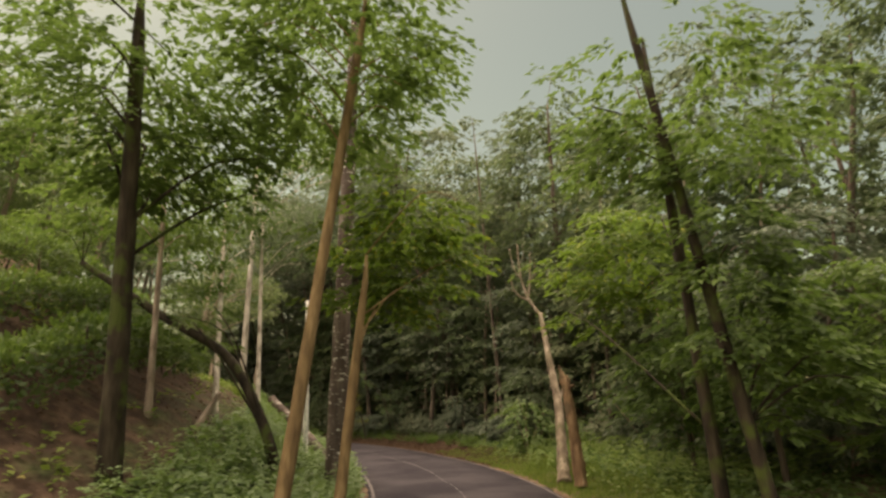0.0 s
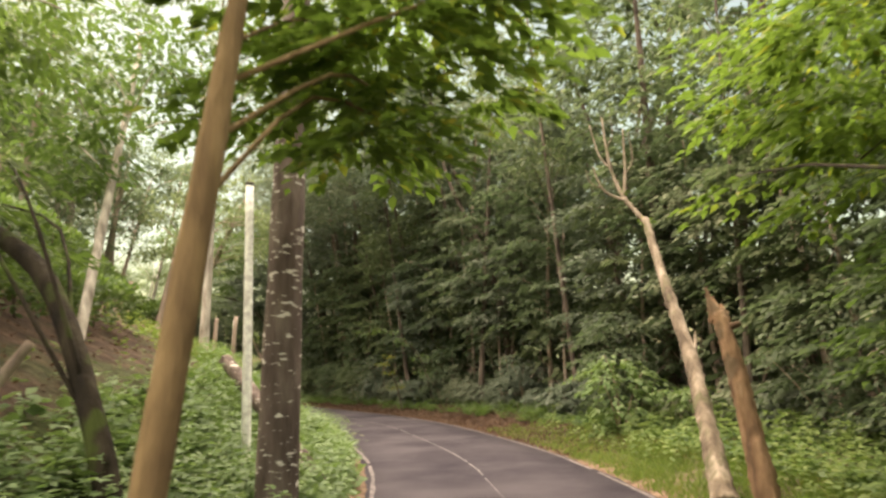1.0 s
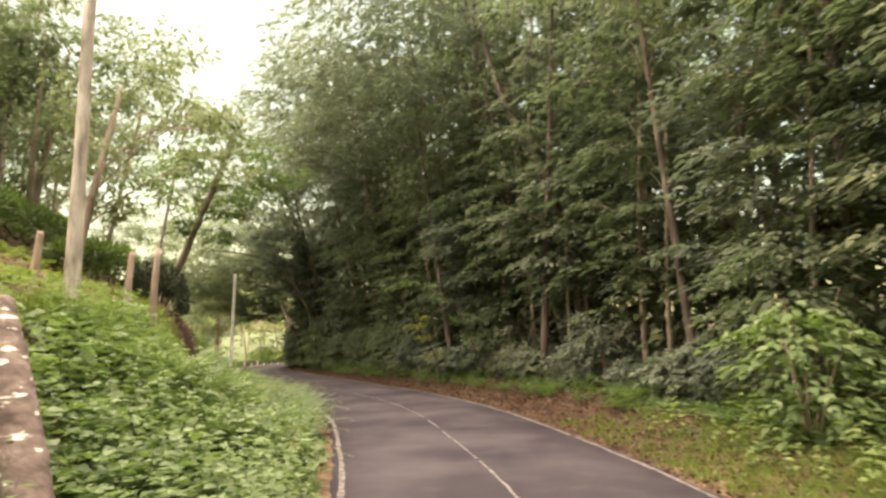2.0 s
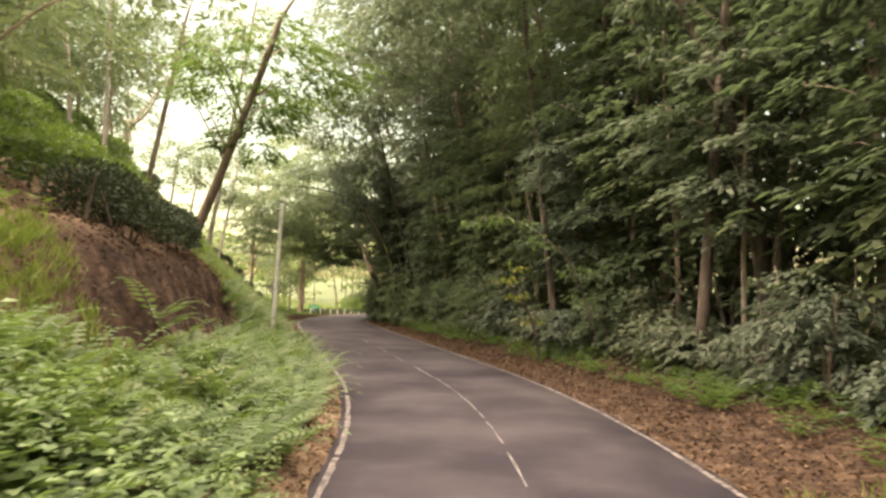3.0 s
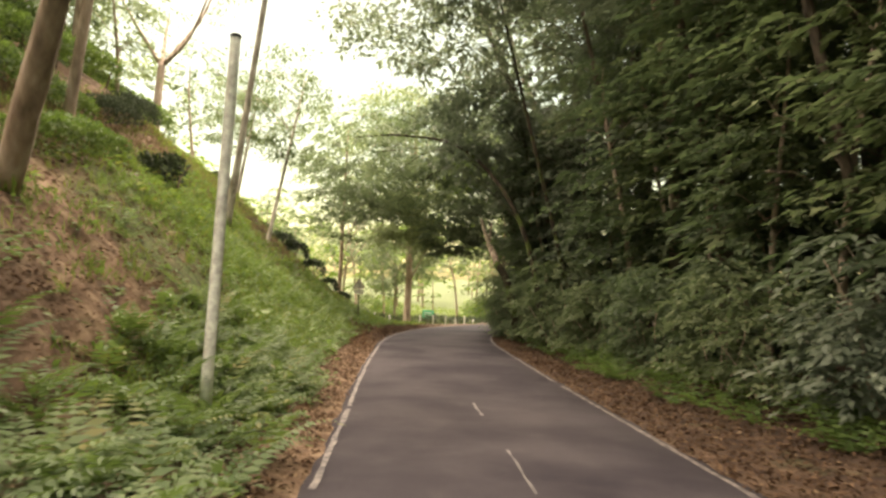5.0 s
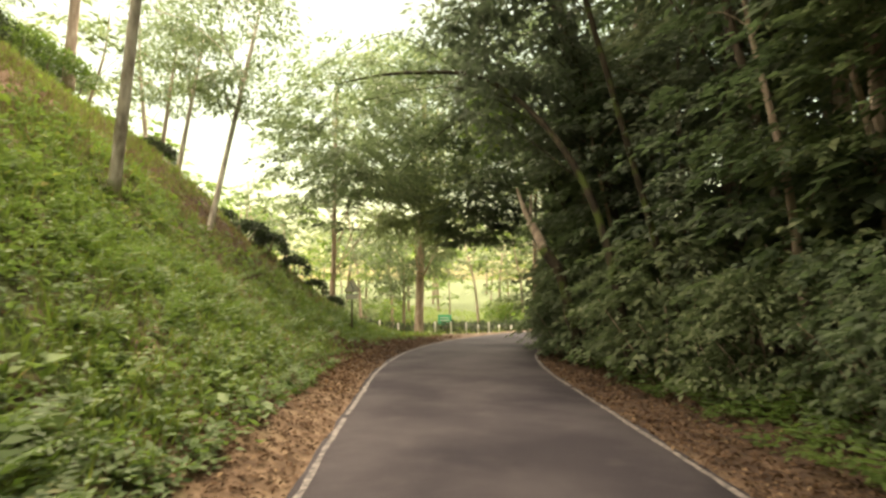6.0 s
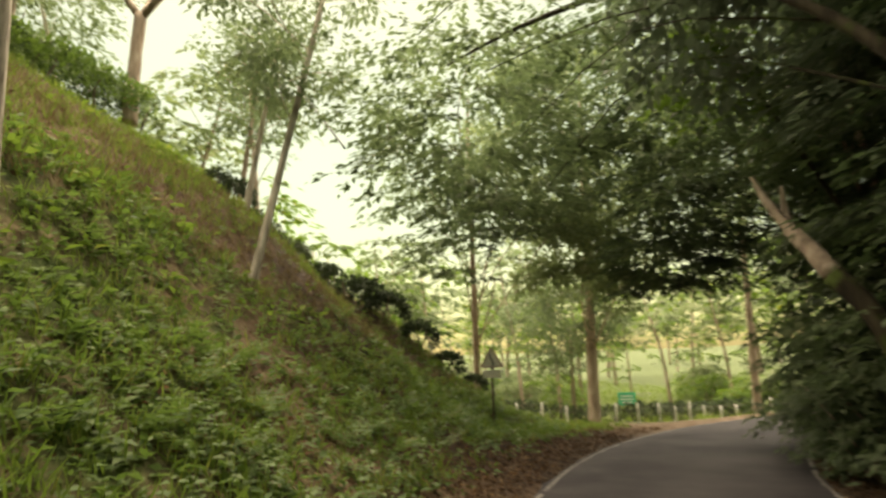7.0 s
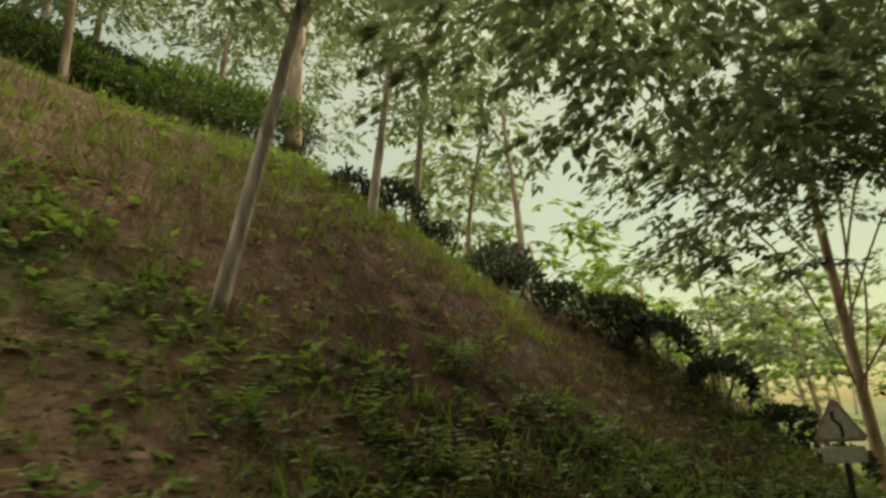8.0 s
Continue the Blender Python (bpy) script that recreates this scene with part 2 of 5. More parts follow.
BARK_DEAD = bark_material("weathered dead wood", (0.060, 0.044, 0.030), (0.21, 0.165, 0.115), (0.42, 0.35, 0.265), (0.13, 0.12, 0.065), 5.0, (0.56, 0.68), (4.0, 5, (1, 1, 0.5)))
BARK_RED = bark_material("reddish rotten wood", (0.075, 0.045, 0.028), (0.25, 0.155, 0.085), (0.43, 0.30, 0.19), (0.14, 0.098, 0.058), 5.0)


def asphalt_material():
    m, n, l, b = material("asphalt", 0.9, 0.12)
    fine = noise_tex(n, l, 140, 3)
    c = ramp(n, l, fine, [(0.3, (0.016, 0.0135, 0.017)), (0.6, (0.033, 0.028, 0.034)), (0.8, (0.070, 0.061, 0.069))])
    wear = noise_tex(n, l, 0.55, 5)
    c = mixed(n, l, ramp(n, l, wear, [(0.38, (0, 0, 0)), (0.7, (0.75, 0.75, 0.75))]), c, (0.082, 0.072, 0.076))
    stain = noise_tex(n, l, 2.2, 6)
    c = mixed(n, l, ramp(n, l, stain, [(0.58, (0, 0, 0)), (0.8, (0.3, 0.3, 0.3))]), c, (0.075, 0.064, 0.062))
    dust = noise_tex(n, l, 0.22, 7)
    c = mixed(n, l, ramp(n, l, dust, [(0.45, (0, 0, 0)), (0.75, (0.3, 0.3, 0.3))]), c, (0.105, 0.092, 0.092))
    l.new(c, b.inputs["Base Color"])
    bumped(n, l, b, fine, 0.5, 0.008)
    return m


def paint_material():
    m, n, l, b = material("worn road paint", 0.7, 0.3)
    c = ramp(n, l, noise_tex(n, l, 9, 7), [(0.36, (0.05, 0.043, 0.044)), (0.5, (0.125, 0.107, 0.10)), (0.70, (0.25, 0.217, 0.195))])
    l.new(c, b.inputs["Base Color"])
    return m


def ground_material():
    m, n, l, b = material("earth", 0.95, 0.15)
    at = n.new("ShaderNodeAttribute")
    at.attribute_name = "green"
    rd = n.new("ShaderNodeAttribute")
    rd.attribute_name = "bare"
    soil = ramp(n, l, noise_tex(n, l, 3.5, 8), [(0.25, (0.07, 0.046, 0.031)), (0.5, (0.165, 0.108, 0.070)), (0.75, (0.29, 0.21, 0.14))])
    dark_soil = ramp(n, l, noise_tex(n, l, 1.6, 9, (2.2, 2.2, 1.1)), [(0.32, (0.018, 0.011, 0.009)), (0.52, (0.052, 0.032, 0.022)), (0.80, (0.17, 0.112, 0.075))])
    c = mixed(n, l, rd.outputs["Fac"], soil, dark_soil)
    moss = ramp(n, l, noise_tex(n, l, 7, 7), [(0.3, (0.032, 0.045, 0.016)), (0.55, (0.080, 0.105, 0.038)), (0.75, (0.15, 0.175, 0.070))])
    edge = n.new("ShaderNodeMath")
    edge.operation = "ADD"
    l.new(at.outputs["Fac"], edge.inputs[0])
    half = n.new("ShaderNodeMath")
    half.operation = "SUBTRACT"
    l.new(noise_tex(n, l, 1.3, 6), half.inputs[0])
    half.inputs[1].default_value = 0.5
    l.new(half.outputs[0], edge.inputs[1])
    f = ramp(n, l, edge.outputs[0], [(0.35, (0, 0, 0)), (0.65, (1, 1, 1))])
    l.new(mixed(n, l, f, c, moss), b.inputs["Base Color"])
    bumped(n, l, b, noise_tex(n, l, 11, 9), 0.9, 0.08)
    return m


def plain_material(name, colour, rough=0.6, metal=0.0, worn=0.25, scale=14):
    m, n, l, b = material(name, rough, 0.4)
    b.inputs["Metallic"].default_value = metal
    lo, hi = tuple(c * (1 - worn) for c in colour), tuple(min(1, c * (1 + worn)) for c in colour)
    l.new(ramp(n, l, noise_tex(n, l, scale, 6), [(0.35, lo), (0.65, hi)]), b.inputs["Base Color"])
    bumped(n, l, b, noise_tex(n, l, scale * 5, 4), 0.2, 0.004)
    return m


ASPHALT, PAINT, EARTH = asphalt_material(), paint_material(), ground_material()
PAINT_FADED = plain_material("faded road paint", (0.125, 0.113, 0.108), 0.75, worn=0.5, scale=4)
POLE_METAL = plain_material("pale weathered pole", (0.84, 0.80, 0.71), 0.65)
POST_WHITE = plain_material("whitewashed post", (0.62, 0.60, 0.54), 0.8)
SIGN_GREEN = plain_material("green sign sheet", (0.02, 0.30, 0.16), 0.4, worn=0.1)
SIGN_WHITE = plain_material("white sign marking", (0.62, 0.62, 0.56), 0.5, worn=0.08)
SIGN_BACK = plain_material("faded sign sheet", (0.78, 0.72, 0.63), 0.6, worn=0.15)
SIGN_RED = plain_material("faded red sign rim", (0.58, 0.42, 0.36), 0.5, worn=0.2)
SIGN_BLACK = plain_material("black sign marking", (0.02, 0.02, 0.02), 0.5)
STEEL_DARK = plain_material("rusty steel", (0.07, 0.05, 0.04), 0.7)
CABLE_BLACK = plain_material("black cable", (0.02, 0.02, 0.02), 0.6)

# ---------------------------------------------------------------- plan of the road and the land
CENTRE = curve_through([(0.35, -60), (0.35, -40), (0.45, -12), (0.5, 0), (0.5, 7), (0.3, 13.5), (-0.25, 17.5), (-1.05, 21.0), (-2.35, 24.8),
                        (-3.75, 28.3), (-5.6, 31.8), (-8.0, 35.5), (-10.9, 39.8), (-13.7, 43.9), (-16.2, 47.7), (-18.3, 51.0), (-20.0, 54.4),
                        (-21.1, 58), (-21.3, 62), (-20.3, 66.5), (-17.5, 71.5), (-13, 76), (-7, 80), (2, 84), (20, 88), (60, 92)], 700)
STEP = np.linalg.norm(np.diff(CENTRE, axis=0), axis=1)
STATION = np.concatenate([[0], np.cumsum(STEP)])
STATION -= STATION[np.argmin(np.abs(CENTRE[:, 1]))]
ALONG = unit(np.gradient(CENTRE, axis=0))
LEFTWARD = np.stack([-ALONG[:, 1], ALONG[:, 0]], 1)


def on_road(s, d, z=None):
    """The place at station s (metres along the road) and d metres to the left of its middle."""
    s, d = np.atleast_1d(np.asarray(s, float)), np.atleast_1d(np.asarray(d, float))
    x = np.interp(s, STATION, CENTRE[:, 0]) + d * np.interp(s, STATION, LEFTWARD[:, 0])
    y = np.interp(s, STATION, CENTRE[:, 1]) + d * np.interp(s, STATION, LEFTWARD[:, 1])
    return np.stack([x, y], 1)


def road_place(x, y):
    """Station and distance to the left for places of the plan."""
    p = np.stack([np.ravel(x), np.ravel(y)], 1)
    s, d = np.empty(len(p)), np.empty(len(p))
    for i in range(0, len(p), 4000):
        v = p[i:i + 4000, None] - CENTRE[None]
        k = (v**2).sum(-1).argmin(1)
        w = v[np.arange(len(k)), k]
        s[i:i + 4000] = STATION[k] + (w * ALONG[k]).sum(1)
        side = np.sign((w * LEFTWARD[k]).sum(1))
        d[i:i + 4000] = np.where(np.abs((w * ALONG[k]).sum(1)) < 1.0, (w * LEFTWARD[k]).sum(1), side * np.linalg.norm(w, axis=1))
    return s, d


# the bank on the left: heights at these distances from the road's middle, station by station
BANK_D = np.array([2.0, 2.8, 3.6, 4.2, 4.5, 5.0, 5.6, 6.4, 8.0, 10.0, 14.0, 20.0, 30.0, 45.0])
BANK = {
    -60: [0.0, 0.1, 0.2, 0.2, 0.2, 0.3, 0.4, 0.6, 1.2, 2.0, 4.0, 7.0, 11.0, 15.0],
    6: [0.0, 0.1, 0.1, 0.2, 0.2, 0.3, 0.6, 1.1, 2.4, 3.9, 6.6, 9.6, 13.0, 17.0],
    14: [0.0, 0.3, 0.7, 1.1, 1.3, 1.6, 1.9, 2.3, 3.4, 4.8, 7.4, 10.4, 13.5, 18.0],
    19: [0.0, 0.3, 0.8, 1.3, 1.6, 1.9, 2.2, 2.5, 3.6, 5.1, 7.7, 10.7, 14.0, 18.0],
    23: [0.0, 0.3, 0.9, 1.4, 1.7, 2.1, 2.5, 2.8, 3.8, 5.3, 7.9, 11.0, 14.0, 18.0],
    29: [0.0, 0.3, 0.5, 0.7, 1.0, 2.2, 2.7, 2.9, 3.7, 4.9, 7.3, 10.5, 14.0, 18.0],
    35: [0.0, 0.2, 0.4, 0.6, 1.7, 2.5, 2.8, 3.2, 4.2, 5.3, 8.0, 11.5, 15.0, 18.0],
    39: [0.0, 0.2, 0.5, 0.8, 1.7, 2.4, 2.9, 3.4, 4.5, 5.9, 8.8, 12.0, 16.0, 19.0],
    42: [0.0, 0.2, 0.7, 1.2, 1.6, 2.1, 2.8, 3.4, 4.7, 6.2, 9.2, 12.5, 16.0, 19.0],
    47: [0.0, 0.3, 1.0, 1.6, 2.0, 2.5, 3.2, 4.0, 5.0, 6.6, 9.6, 13.0, 16.5, 19.0],
    53: [0.0, 0.3, 1.0, 1.5, 1.8, 2.2, 2.8, 4.0, 5.7, 7.5, 10.0, 13.0, 16.0, 18.0],
    58: [0.0, 0.2, 0.7, 1.1, 1.4, 1.9, 2.6, 3.4, 5.1, 6.7, 9.2, 12.0, 14.5, 16.0],
    62: [0.0, 0.1, 0.2, 0.3, 0.5, 0.8, 1.3, 1.8, 3.2, 4.4, 6.0, 7.5, 9.0, 10.0],
    66: [0.0, 0.0, 0.0, 0.0, 0.0, 0.0, -0.1, -0.2, 0.3, 0.4, 0.2, 0.0, 0.0, 0.0],
    70: [0.0, 0.0, -0.1, -0.2, -0.2, -0.3, -0.4, -0.5, -0.7, -0.8, -1.0, -1.0, -0.6, 0.5],
    100: [0.0, 0.0, -0.1, -0.2, -0.2, -0.3, -0.4, -0.5, -0.7, -0.8, -1.0, -1.0, -0.6, 0.5],
}
BANK_S = np.array(sorted(BANK))
BANK_Z = np.array([BANK[s] for s in BANK_S])


def wobble(x, y, seed=0):
    """Gentle unevenness of the land, about -1 to 1."""
    r = np.random.default_rng(seed)
    z = 0
    for k, w in ((0.35, 0.5), (0.8, 0.3), (1.9, 0.2), (3.7, 0.1)):
        a, b, c = r.uniform(0, 6.28, 3)
        z = z + w * np.sin(k * (x * np.cos(a) + y * np.sin(a)) + b) * np.sin(k * 0.9 * (y * np.cos(a + 1) - x * np.sin(a + 1)) + c)
    return z


def land(x, y):
    """The ground's height."""
    x, y = np.ravel(np.asarray(x, float)), np.ravel(np.asarray(y, float))
    s, d = road_place(x, y)
    worn = np.interp(s, [25, 29, 41, 45], [0, 1, 1, 0]) * np.interp(d, [3.2, 4.2, 6.5, 9], [0, 1, 1, 0])
    e = d + worn * (0.42 * wobble(x * 1.3, y * 1.3, 9) + 0.22 * wobble(x * 4, y * 4, 10))
    rows = np.stack([np.interp(e, BANK_D, z) for z in BANK_Z])
    u = np.interp(s, BANK_S, np.arange(len(BANK_S)))
    i = np.clip(u.astype(int), 0, len(BANK_S) - 2)
    k = np.arange(len(x))
    f = u - i
    f = f * f * (3 - 2 * f)
    left = rows[i, k] * (1 - f) + rows[i + 1, k] * f
    a = -d
    right = np.interp(a, [0, 2.2, 3.2, 4.5, 7, 14, 30, 60, 120], [0, 0.0, 0.05, 0.25, 0.55, 1.2, 2.2, 3.0, 3.0])
    z = np.where(d > 0, left, right)
    rough = np.interp(np.abs(d), [2.1, 3.2, 6, 15], [0.0, 0.07, 0.16, 0.3])
    z = z + rough * wobble(x, y)
    far = np.clip((np.abs(d) - 70) / 200, 0, 1)
    z = z + far * 14 * (0.5 + 0.5 * wobble(x / 60, y / 60, 5))
    return np.where((d < 1.9) & (d > -1.99), -0.06, z)


def build_ground():
    def ticks(lo, hi, fine, far):
        mid = np.arange(lo, hi, fine)
        out = np.cumsum(fine * 1.22 ** np.arange(1, 60))
        out = out[out < far]
        return np.concatenate([lo - out[::-1], mid, mid[-1] + out])
    xs, ys = ticks(-42, 10, 0.28, 2600), ticks(0, 70, 0.28, 2600)
    gx, gy = np.meshgrid(xs, ys)
    z = land(gx, gy)
    s, d = road_place(gx, gy)
    v = np.stack([gx.ravel(), gy.ravel(), z], 1)
    idx = np.arange(len(v)).reshape(gx.shape)
    q = np.stack([idx[:-1, :-1], idx[:-1, 1:], idx[1:, 1:], idx[1:, :-1]], -1).reshape(-1, 4)
    me = mesh_np("ground", v, q, EARTH, True)
    # where plants cover the earth, and where its soil takes the darker tones
    green = np.interp(d, [-60, -14, -5, -3.4, -2.6, -2.2, 2.2, 3.0, 5, 7, 30], [0.5, 0.3, 0.2, 0.25, 0.25, 0.1, 0.1, 0.45, 0.6, 0.5, 0.75])
    green = np.where((d < 0) & (s < 24), np.interp(d, [-30, -7, -4.5, -2.6, -2.2], [0.2, 0.3, 0.6, 0.5, 0.05]), green)
    green = np.where((d > 0) & (s < 22), np.interp(d, [2, 3, 6, 9, 13], [0.3, 0.7, 0.35, 0.1, 0.5]), green)
    cut = np.interp(s, [24, 29, 41, 44], [0, 1, 1, 0]) * np.interp(d, [3.9, 4.4, 8.5, 10], [0, 1, 1, 0])
    face = np.interp(s, [24, 29, 38, 41], [0, 1, 1, 0]) * np.interp(d, [3.9, 4.3, 5.0, 5.6], [0, 1, 1, 0])
    low = np.interp(s, [46, 55, 58], [7.7, 7.3, 5.6])
    ridge = np.interp(s, [43, 47, 62, 66], [0, 0.9, 0.9, 0]) * np.interp(d - low, [-0.6, 0.3, 2.5, 4], [0, 1, 1, 0])
    ridge = np.maximum(ridge, np.interp(s, [53, 57, 64, 67], [0, 0.7, 0.7, 0]) * np.interp(d, [2.0, 2.4, 5, 6], [1, 1, 1, 0]))
    green = np.clip(green - 0.75 * np.maximum(cut, ridge), 0, 1)
    green = np.where(np.abs(d) > 45, 0.9, green)
    # the bank's brown far end is toned darker for the shade it lies in
    for name, value in (("green", green), ("bare", np.clip(face + (s < 22) * np.interp(d, [4, 5, 9, 11], [0, 0.8, 0.8, 0]) + np.interp(s, [54, 58, 64, 66], [0, 0.9, 0.9, 0]) * (d > 0) + (d < -2) * (s > 22) * 0.9, 0, 1))):
        me.attributes.new(name, "FLOAT", "POINT").data.foreach_set("value", value.astype(np.float32))
    return tagged(new("ground", me), "brown earth bank and forest floor under plants", "ground", kind="structure")


def build_road():
    s = np.arange(-58, 120, 0.4)
    d = np.array([-2.09, -2.02, -1.2, 0.0, 1.2, 1.93, 2.0])
    h = np.array([-0.10, 0.0, 0.02, 0.03, 0.02, 0.0, -0.10])
    ragged = RNG.normal(size=(len(s), 2)) * 0.025
    v = []
    for i, (dd, hh) in enumerate(zip(d, h)):
        off = dd + (ragged[:, 0] if i < 2 else ragged[:, 1] if i > 4 else 0)
        p = on_road(s, np.broadcast_to(off, s.shape))
        v.append(np.column_stack([p, np.full(len(s), hh)]))
    v = np.stack(v, 1)
    idx = np.arange(v.shape[0] * v.shape[1]).reshape(v.shape[:2])
    q = np.stack([idx[:-1, 1:], idx[:-1, :-1], idx[1:, :-1], idx[1:, 1:]], -1).reshape(-1, 4)
    road = tagged(new("road", mesh_np("road", v.reshape(-1, 3), q, ASPHALT, True)), "narrow worn dark asphalt lane with painted edges", "road", kind="structure")

    def stripe(name, a, b, at, width, label="", paint=PAINT):
        t = np.arange(a, b + 0.01, 0.25)
        rows = []
        for k, side in enumerate((-0.5, 0.5)):
            edge = at + side * width + 0.018 * wobble(t * 3.0, t * 0 + 40 * at, 5) + RNG.normal(size=len(t)) * 0.007
            p = on_road(t, edge)
            z = np.interp(np.abs(edge), [0, 1.2, 2.15], [0.03, 0.02, 0.0]) + 0.005
            rows.append(np.column_stack([p, z]))
        vv = np.stack(rows, 1)
        ii = np.arange(len(t) * 2).reshape(-1, 2)
        qq = np.stack([ii[:-1, 1], ii[:-1, 0], ii[1:, 0], ii[1:, 1]], -1)
        return part_np(name, (vv.reshape(-1, 3), qq), paint, road, label)

    rng = np.random.default_rng(3)
    for at in (-1.93, 1.82):
        a = -20.0
        while a < 84:
            run = rng.uniform(2.5, 9.0)
            stripe("edge_line", a, min(a + run, 84), at, 0.068, "worn white edge line")
            a += run + rng.choice([0.0, 0.08, 0.25])
    a = -20.0
    while a < 45.0:
        run = rng.uniform(0.8, 3.4)
        at = np.interp(a, [0, 14, 20, 30, 34], [-0.06, -0.04, 0.02, -0.10, -0.03]) + rng.normal() * 0.012
        stripe("centre_line", a, a + run, at, rng.uniform(0.016, 0.034), "thin faded centre seam", PAINT_FADED)
        a += run + rng.choice([0.02, 0.06, 0.2]) + (rng.uniform(0.6, 1.8) if a > 33 else 0)
    for a in (36.6, 37.4, 41.0, 41.7, 53.7, 57.5, 60.2):
        stripe("paint_fleck", a, a + 0.16, 0.03, 0.055, "leftover fleck of paint")
    return road


build_ground()
build_road()

# ---------------------------------------------------------------- kinds of plants


def ground_at(x, y):
    return float(land([x], [y])[0])


def at_road(s, d, sink=0.06):
    x, y = on_road(s, d)[0]
    return float(x), float(y), ground_at(x, y) - sink


def bough_shape(blobs, size, rng, wide=0.42, sag=0.3):
    """A crown of fanned boughs that spread away from the crown's own middle line."""
    mid = np.mean([b[0] for b in blobs], axis=0)
    return join([spray(np.asarray(c, float), mid * [1, 1, 0], r * 1.3, int(n * 1.25), size, rng, wide, sag) for c, r, n in blobs])


def crown_shape(blobs, size, rng, droop=0.25, wide=0.42, flat=0.5):
    return join([cluster(np.asarray(c, float), r, n, size, rng, flat, droop, wide) for c, r, n in blobs])


def tree(name, label, base, line, radii, bark, blobs, leaf, size, seed, category="tree", group="", limbs=None, droop=0.25, wide=0.42, rough=0.05, sides=10, flat=0.5, boughs=False):
    """A tree at base: trunk along a line (from its base), limbs to some of its leaf masses, and the crown."""
    rng = np.random.default_rng(seed)
    t = thing(name, label, category, base, group=group)
    trunk = part_np("trunk", tube(line, radii, sides, 5 * len(line), rough, rng), bark, t, smooth=True)
    pts = curve_through(line, 40)
    k = len(blobs) if limbs is None else limbs
    order = rng.permutation(len(blobs))[:k]
    for i in order:
        c = np.asarray(blobs[i][0], float)
        low = pts[pts[:, 2] < c[2] - 0.55 * np.linalg.norm(c[:2] - pts[-1, :2])] if len(pts[pts[:, 2] < c[2]]) else pts
        start = low[-1] if len(low) else pts[-1]
        start = pts[min(len(pts) - 1, max(6, int(np.argmin(np.abs(pts[:, 2] - start[2])))))]
        r = max(0.013, 0.24 * np.interp(start[2], pts[:, 2].cumsum() * 0 + np.sort(pts[:, 2]), np.interp(np.linspace(0, 1, 40), np.linspace(0, 1, len(radii)), radii)))
        part_np("limb", limb(start, c, r, 0.012, rng), bark, trunk, smooth=True)
    if blobs:
        part_np("crown", bough_shape(blobs, size, rng, wide) if boughs else crown_shape(blobs, size, rng, droop, wide, flat), leaf, t)
    return t


def forest_blobs(height, radius, low, count, per, rng, blob=(0.45, 0.85)):
    places = flank(count, np.array([0, 0, (height + low) / 2]), np.array([radius, radius, (height - low) / 2]), rng)
    return [(p, rng.uniform(*blob), per) for p in places]


def forest_kind(seed, height, radius, low, count, per, size, leaf, bark, label, girth, limbs=7, flat=0.42, boughs=True):
    rng = np.random.default_rng(seed)
    lean = rng.normal(size=2) * 0.05 * height
    line = [(0, 0, 0), (lean[0] * 0.3, lean[1] * 0.3, height * 0.35), (lean[0], lean[1], height * 0.65), (lean[0] * 1.1, lean[1] * 1.3, height * 0.84)]
    return tree("forest_tree", label, (0, 0, -80), line, [girth, girth * 0.75, girth * 0.45, 0.03], bark,
                forest_blobs(height, radius, low, count, per, rng), leaf, size, seed + 50, limbs=limbs, group="forest beside the road", flat=flat, boughs=boughs)


def bush_kind(seed, height, radius, count, per, size, leaf, label, name="bush", wide=0.45):
    rng = np.random.default_rng(seed)
    t = thing(name, label, "bush", (0, 0, -80), group="undergrowth beside the road")
    places = flank(count, np.array([0, 0, height * 0.5]), np.array([radius, radius, height * 0.5]), rng)
    blobs = [(p, rng.uniform(0.3, 0.55) * radius, per) for p in places]
    for p in places[:6]:
        part_np("stem", limb((p[0] * 0.12, p[1] * 0.12, 0), p, 0.025, 0.008, rng, 0.05, 5), BARK_GREY, t)
    part_np("foliage", bough_shape(blobs, size, rng, wide, 0.38), leaf, t)
    return t


TALL = [forest_kind(11, 17.5, 3.3, 4.0, 62, 60, 0.29, LEAF_FOREST, BARK_DARK, "tall dark forest tree in dense leaf", 0.20),
        forest_kind(12, 16.0, 3.0, 3.2, 60, 60, 0.28, LEAF_SPRAY, BARK_GREY, "tall forest tree with a grey-brown trunk", 0.15),
        forest_kind(13, 19.0, 3.4, 6.0, 60, 60, 0.3, LEAF_SPRAY, BARK_DARK, "high forest tree with a bare lower trunk", 0.22)]
BACK = [forest_kind(14, 17.0, 3.4, 2.5, 60, 24, 0.5, LEAF_FOREST, BARK_DARK, "tall dark tree deep in the forest", 0.18, 3),
        forest_kind(15, 14.0, 3.2, 1.5, 60, 24, 0.5, LEAF_FOREST, BARK_DARK, "dense dark tree deep in the forest", 0.16, 3)]
MIDDLE = [forest_kind(21, 8.0, 2.1, 1.8, 52, 64, 0.22, LEAF_FOREST, BARK_GREY, "slender forest tree in dark leaf", 0.08),
          forest_kind(22, 7.0, 2.3, 1.5, 52, 64, 0.22, LEAF_SPRAY, BARK_DARK, "spreading forest tree in grey-green leaf", 0.09),
          forest_kind(23, 9.0, 2.0, 2.6, 52, 64, 0.23, LEAF_FOREST, BARK_GREY, "slender forest tree with a pale thin trunk", 0.075)]
